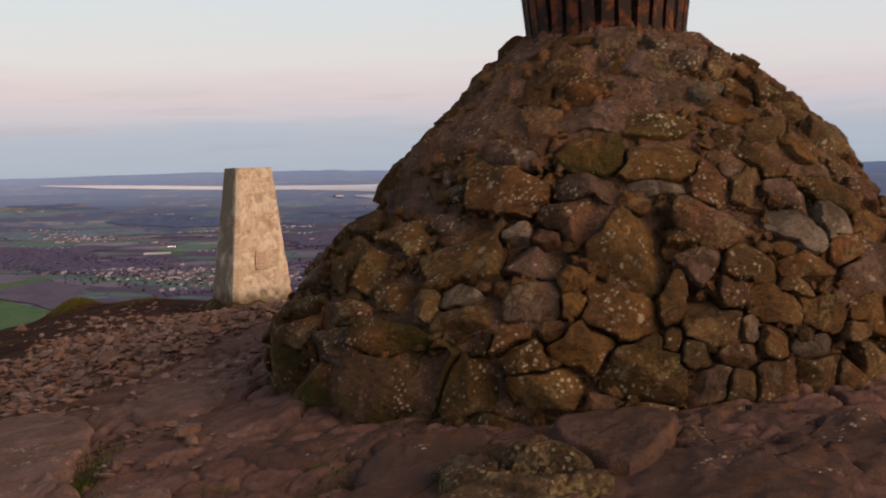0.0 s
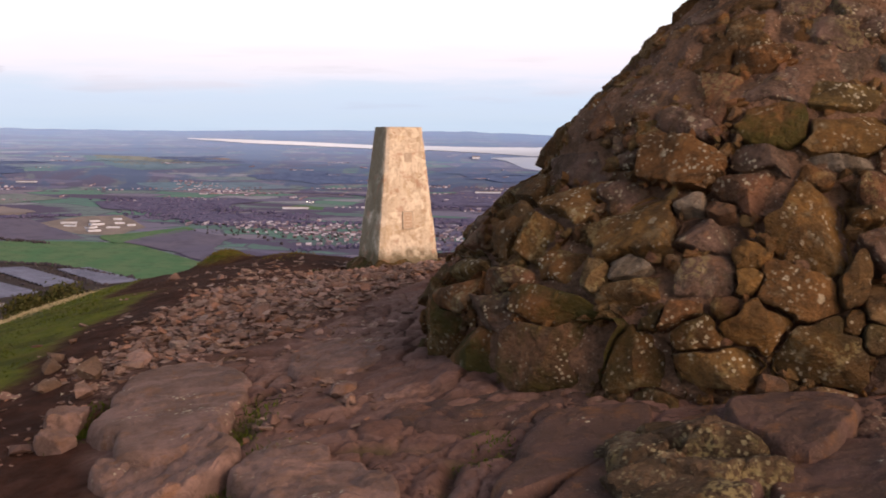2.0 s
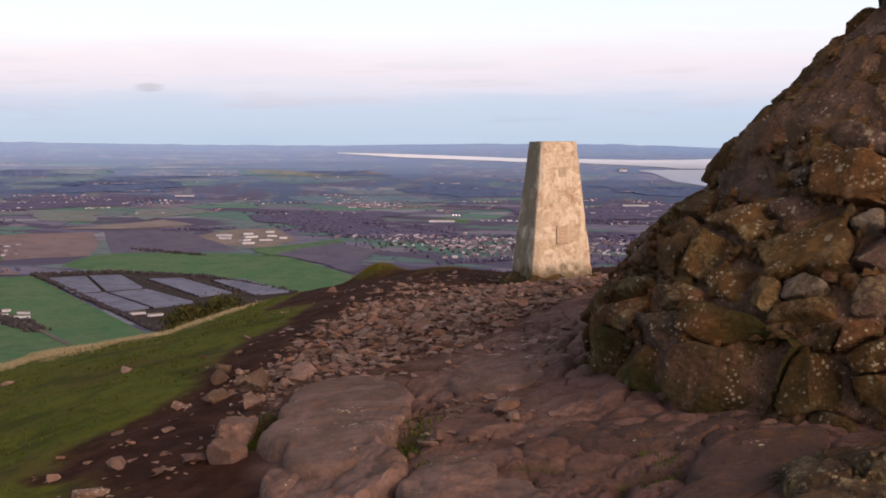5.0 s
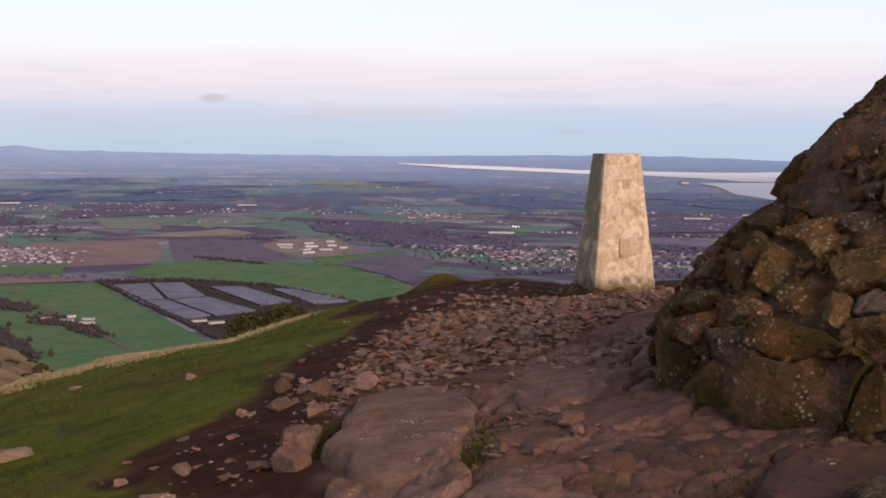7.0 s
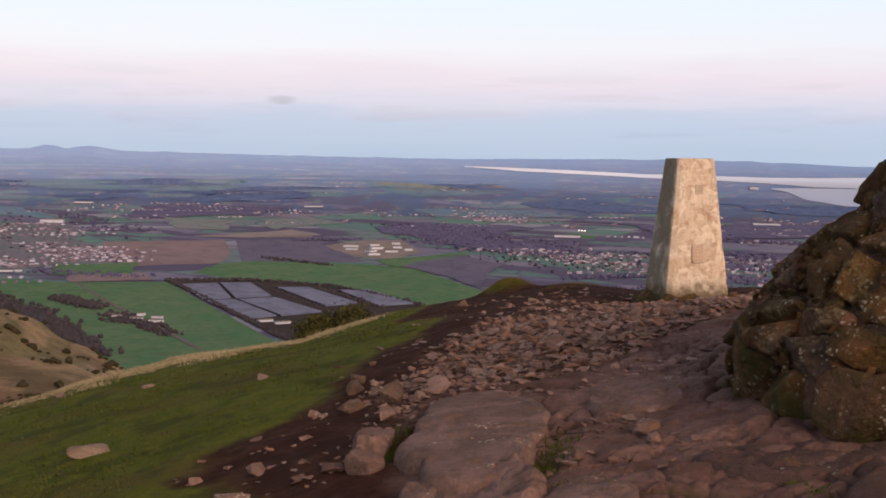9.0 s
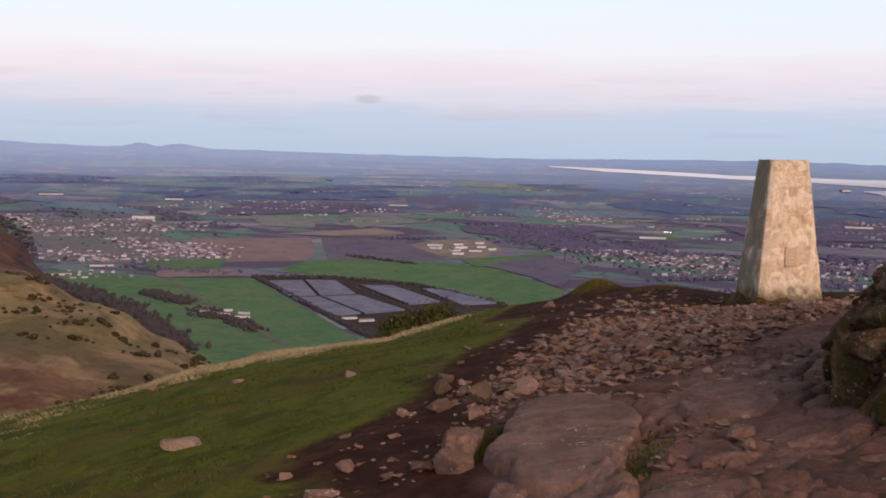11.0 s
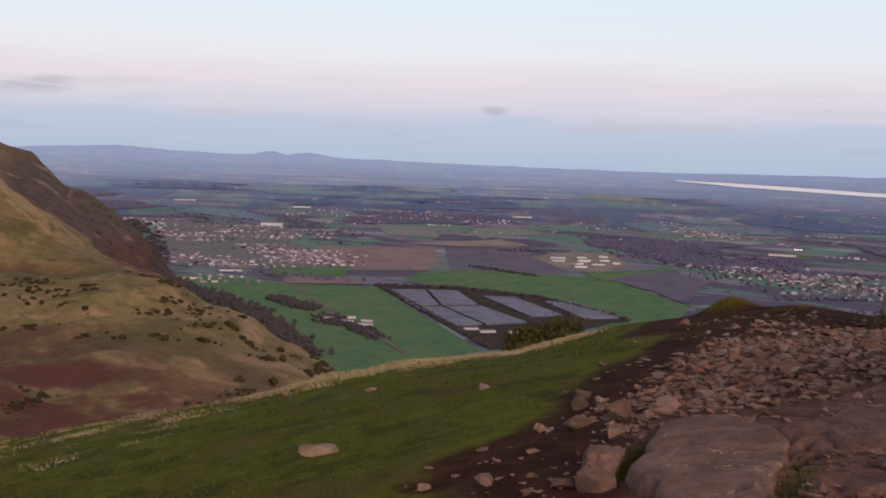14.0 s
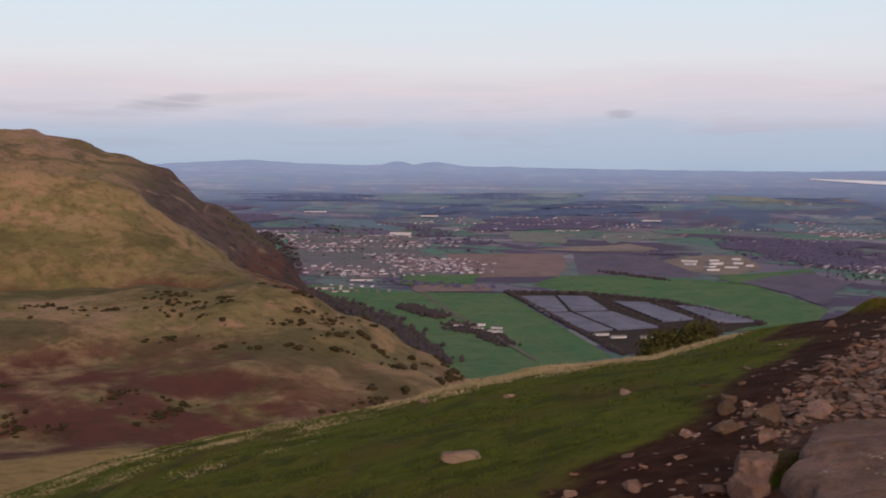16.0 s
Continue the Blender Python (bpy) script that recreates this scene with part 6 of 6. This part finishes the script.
loose(-2.74, 6.02, .17, "large angular pink boulder at the edge of the rubble", .85, mat=M_LIGHT)
boulder(-2.43, 5.06, (.18, .23, .16), M_SLAB, "rounded pink boulder beside the flat slab", 20, .3, 4, 21, rough=.08, boxy=.7)
boulder(-2.33, 4.80, (.11, .15, .11), M_SLAB, "small split boulder beside the flat slab", 65, .3, 4, 22, rough=.05)
boulder(-1.19, 5.11, (.13, .11, .075), M_SLAB, "rounded pink stone on bare bedrock", 10, .45, 3, 31, rough=.03, boxy=.7)
boulder(-4.60, 5.88, (.25, .15, .07), M_BLEACHED, "flat pale stone lying in the turf", 35, .25, 3, 71, rough=.04)
loose(-4.38, 7.55, .14, "flat brown stone lying in the turf", .25)
loose(-2.52, 4.85, .15, "flat brown stone on the dark peat", .45)
loose(-2.88, 4.6, .17, "flat brown stone on the dark peat", .35)
loose(-2.95, 4.95, .12, "small brown stone on the dark peat", .5)
loose(-3.14, 6.42, .14, "pale angular stone at the edge of the rubble", mat=M_LIGHT)
loose(-2.95, 5.95, .15, mat=M_LIGHT)
loose(-3.25, 6.68, .15, mat=M_LIGHT)
loose(-2.60, 5.65, .15)
loose(-2.54, 6.18, .19, "orange-brown stone behind the flat slab")
loose(-8.0, 10.6, .2, "grey stone half sunk in the turf", .3)
loose(-7.4, 9.1, .14, "grey stone half sunk in the turf", .4)
loose(-5.95, 8.4, .13, "grey stone half sunk in the turf", .4)
for k in range(11):
    loose(PX - .62 + .125 * k, PY - .62 + .022 * k + rng.uniform(-.08, .06), rng.uniform(.10, .20), "mossy broken stone round the pillar's foot", .6, mat=(M_MOSSY, M_STONE, M_SLAB)[k % 3])
MANY = []
placed = 0
while placed < 6500:
    x, y = rng.uniform(-4.0, 0.4), rng.uniform(4.6, 12.4)
    g, bed, gravel, *_rest = [float(v[0]) for v in covers(np.array([x]), np.array([y]))] + [0]
    keep = gravel * (1.0 if x > -3.1 else .6) + .025 * bed + .03 * (1 - g)
    if rng.uniform() > keep or math.hypot(x - .6, y - 5.8) < 1.75 or math.hypot(x - PX, y - PY) < .36 or (-2.45 < x < -1.55 and 4.0 < y < 5.8):
        continue
    placed += 1
    size = .026 + .085 * rng.uniform() ** 2.4
    if placed <= 270:
        loose(x, y, max(size, .06) * 1.1)
    else:
        MANY.append((x, y, size))
for _ in range(60):
    x, y = rng.uniform(-3.3, -2.5), rng.uniform(4.0, 6.8)
    MANY.append((x, y, rng.uniform(.025, .07)))
for _ in range(160):
    a = rng.uniform(0, 2 * math.pi)
    MANY.append((PX + math.cos(a) * rng.uniform(.35, .8), PY + math.sin(a) * rng.uniform(.45, .8), rng.uniform(.04, .11)))
chips = np.random.default_rng(77)
while len(MANY) < 6620:
    x, y = chips.uniform(-2.0, .6), chips.uniform(4.5, 6.6)
    bed = float(covers(np.array([x]), np.array([y]))[1][0])
    if bed > .5 and math.hypot(x - .62, y - 5.85) > 1.85 and not (x < -1.5 and 4.0 < y < 5.8) and value_noise(np.array([x * 2.1]), np.array([y * 2.6]), 5)[0] > -.05:
        MANY.append((x, y, chips.uniform(.016, .036) + .03 * chips.uniform() ** 3))
verts, faces, k = [], [], 0
small = [shard(rng, 11) for _ in range(20)]
xs, ys = np.array([m[0] for m in MANY]), np.array([m[1] for m in MANY])
zs = summit(xs, ys)[0]
for (x, y, size), z in zip(MANY, zs):
    p, f = small[rng.integers(len(small))]
    h = size * rng.uniform(.16, .36)
    m = np.array(pose(0, 0, 0, rng.normal(0, 12), rng.normal(0, 12), rng.uniform(0, 360)).to_3x3())
    verts.append((p * (size, size * rng.uniform(.6, 1), h)) @ m.T + (x, y, z + h * .2))
    faces += [[i + k for i in q] for q in f]
    k += len(p)
me = bpy.data.meshes.new("rubble")
me.from_pydata(np.concatenate(verts).tolist(), [], faces)
me.materials.append(M_RUBBLE_MANY)
tagged(new("rubble", me), "spread of small angular pink-brown rubble", "rubble", kind="stuff")


# ---- grass ----
def blades(name, label, spots, mat):
    """Many single blades in one mesh. spots: place, height, width, lean."""
    r = np.random.default_rng(len(spots))
    c = np.array([s[:3] for s in spots])
    tall, wide, lean_ = (np.array([s[i] for s in spots]) for i in (3, 4, 5))
    t, u = r.uniform(0, 2 * np.pi, len(c)), r.uniform(0, 2 * np.pi, len(c))
    side = np.stack([np.cos(t), np.sin(t), 0 * t], -1) * wide[:, None] / 2
    tip = np.stack([np.cos(u) * lean_ * tall, np.sin(u) * lean_ * tall, tall * np.sqrt(np.maximum(.1, 1 - lean_ ** 2))], -1)
    mid = tip * (.55, .55, .72)
    v = np.stack([c - side, c + side, c + mid + side * .7, c + mid - side * .7, c + tip], 1).reshape(-1, 3)
    k = np.arange(len(c)) * 5
    quads = np.stack([k, k + 1, k + 2, k + 3], -1).tolist()
    tris = np.stack([k + 3, k + 2, k + 4], -1).tolist()
    me = bpy.data.meshes.new(name)
    me.from_pydata(v.tolist(), [], quads + tris)
    me.materials.append(mat)
    return tagged(new(name, me), label, "grass", kind="stuff")


def blade_material(name, stops):
    n = material(name, .8, spec=.15)
    return finish(n, n.ramp(n.add("ShaderNodeNewGeometry").outputs["Random Per Island"], stops))


M_TURF = blade_material("short_green_turf", [(0, (0.055, 0.074, 0.009)), (.6, (0.075, 0.096, 0.012)), (1, (0.067, 0.087, 0.015))])
M_STRAW = blade_material("bleached_grass", [(0, (.36, .29, .18)), (.5, (.46, .39, .26)), (1, (.30, .26, .13))])
M_OCHRE = blade_material("ochre_grass", [(0, (0.128, 0.090, 0.020)), (.5, (0.170, 0.128, 0.030)), (1, (0.093, 0.090, 0.020))])
rng = np.random.default_rng(5)
xs, ys = rng.uniform(-14, -3, 90000), rng.uniform(3.4, 15, 90000)
near = np.hypot(xs + .3, ys - .25)
z, g, *_r = summit(xs, ys)
patchy = fbm(xs * 2.5, ys * 2.5, 3, 81)
ok = (g > .7) & (near < 15) & (rng.uniform(0, 1, len(xs)) < np.clip(6 / near, .25, 1) + patchy)
tall = rng.uniform(.012, .028, len(xs)) * (1 + patchy)
blades("turf", "short green turf sloping off the hilltop", list(zip(xs[ok], ys[ok], z[ok] - .004, tall[ok], .006 + .004 * near[ok] / 6, rng.uniform(.6, .97, ok.sum()))), M_TURF)


def tussocks(name, label, count, place, mat, tall, thick, per=46, bent=.3):
    out = []
    for _ in range(count):
        x, y, big = place()
        q = rng.normal(0, thick * big, (per, 2)) + (x, y)
        zz = summit(q[:, 0], q[:, 1])[0]
        for (a, b), c in zip(q, zz):
            out.append((a, b, c - .01, tall * big * rng.uniform(.5, 1.2), .007, rng.uniform(bent, .98)))
    return blades(name, label, out, mat)


def rim_place():
    while True:
        a = rng.uniform(24, 62)
        if a < 41 and value_noise(np.array([a * .9]), np.array([3.3]), 7)[0] > rng.uniform(-.6, .1) or a >= 41 and rng.uniform() < .14:
            break
    r = 13.5 + rng.normal(0, .32) - rng.uniform(0, 1.9) * rng.uniform() - (rng.uniform(0, 3.5) * rng.uniform() if a > 43 else 0)
    a = radians(a)
    clump = .75 + 1.1 * value_noise(np.array([a * 60]), np.array([r * 2.2]), 17)[0]
    return HUB[0] - r * math.sin(a), HUB[1] + r * math.cos(a), rng.uniform(.35, 1.3) * clump


tussocks("rim_grass", "bleached long grass along the edge of the slope", 950, rim_place, M_STRAW, .058, .13, 80, .66)
tussocks("knoll_grass", "ochre tuft of rough grass on a small knoll", 34, lambda: (-4.35 + rng.normal(0, .15), 13.15 + rng.normal(0, .2), rng.uniform(.5, 1)), M_OCHRE, .045, .10)
tussocks("edge_grass", "ochre rough grass at the edge beside the pillar", 26, lambda: (rng.uniform(-3.75, -3.35), 12.9 + rng.normal(0, .25), rng.uniform(.4, .9)), M_OCHRE, .045, .1)
tussocks("moss_tufts", "green moss and grass in the rock joints", 90, lambda: (lambda q: (q[0] + rng.normal(0, .03), q[1] + rng.normal(0, q[2] * .25), q[2]))([(-2.35, 5.26, .6), (-1.57, 4.82, .6), (-1.54, 4.62, .5), (-1.36, 4.1, .5), (-1.03, 3.9, .45), (-.14, 3.84, .5), (.44, 4.02, .5), (-.49, 4.15, .35), (-2.30, 5.08, .6)][rng.integers(9)]), M_TURF, .07, .10)

# ---- gorse beyond the rim ----
n = material("gorse_leaves", .85, spec=.15)
M_GORSE = finish(n, n.ramp(n.add("ShaderNodeNewGeometry").outputs["Random Per Island"], [(0, (0.036, 0.043, 0.014)), (.5, (0.056, 0.058, 0.017)), (.8, (0.080, 0.072, 0.022)), (1, (0.048, 0.043, 0.024))]))


def gorse(x, y, top, wide, label, seed):
    """A shrub: forked stems and a crown of small leaf sprays in uneven clumps, standing on the slope."""
    r = np.random.default_rng(seed)
    rad = math.hypot(x - HUB[0], y - HUB[1])
    base = -1.5 - .46 * (rad - 4)
    bush = empty("gorse_bush", Matrix.Translation((x, y, base)), label, "shrub", "gorse bushes on the slope")
    tall = top - base
    bm = bmesh.new()
    for _ in range(9):
        a, lean_ = r.uniform(0, 6.28), r.uniform(.05, .35)
        m = Matrix.Translation((0, 0, 0)) @ Matrix.Rotation(a, 4, "Z") @ Matrix.Rotation(lean_, 4, "Y") @ Matrix.Translation((0, 0, tall * .4))
        bmesh.ops.create_cone(bm, cap_ends=True, segments=6, radius1=.06, radius2=.02, depth=tall * .8, matrix=m)
    part("stems", bm, M_TREES, bush)
    verts, tris, k = [], [], 0
    for _ in range(26):
        c = np.array([r.normal(0, wide * .27), r.normal(0, wide * .2), 0])
        c[2] = tall * (1 - .5 * (abs(c[0]) / wide) ** 1.3) - r.uniform(.1, .9)
        for _ in range(850):
            q = c + r.normal(0, .15, 3)
            d = r.normal(0, 1, 3)
            d /= np.linalg.norm(d)
            e = np.cross(d, r.normal(0, 1, 3))
            e /= np.linalg.norm(e)
            verts += [q - e * .03, q + e * .03, q + d * r.uniform(.04, .10)]
            tris.append((k, k + 1, k + 2))
            k += 3
    lump, lump_faces = ball(2)
    for _ in range(22):
        c = np.array([r.normal(0, wide * .26), r.normal(0, wide * .2), 0])
        c[2] = tall * (1 - .5 * (abs(c[0]) / wide) ** 1.3) - r.uniform(.25, .7)
        verts += list(lump * r.uniform(.20, .32, (len(lump), 1)) + c)
        tris += [tuple(i + k for i in q) for q in lump_faces]
        k += len(lump)
    me = bpy.data.meshes.new("crown")
    me.from_pydata([v.tolist() for v in verts], [], tris)
    me.materials.append(M_GORSE)
    crown = new("crown", me)
    crown.parent = bush


gorse(-11.0, 22.55, -3.24, .85, "olive gorse bush just below the rim", 1)
gorse(-10.65, 22.7, -3.34, .55, "olive gorse bush just below the rim", 2)
gorse(-11.4, 22.3, -3.44, .55, "low olive gorse bush just below the rim", 3)
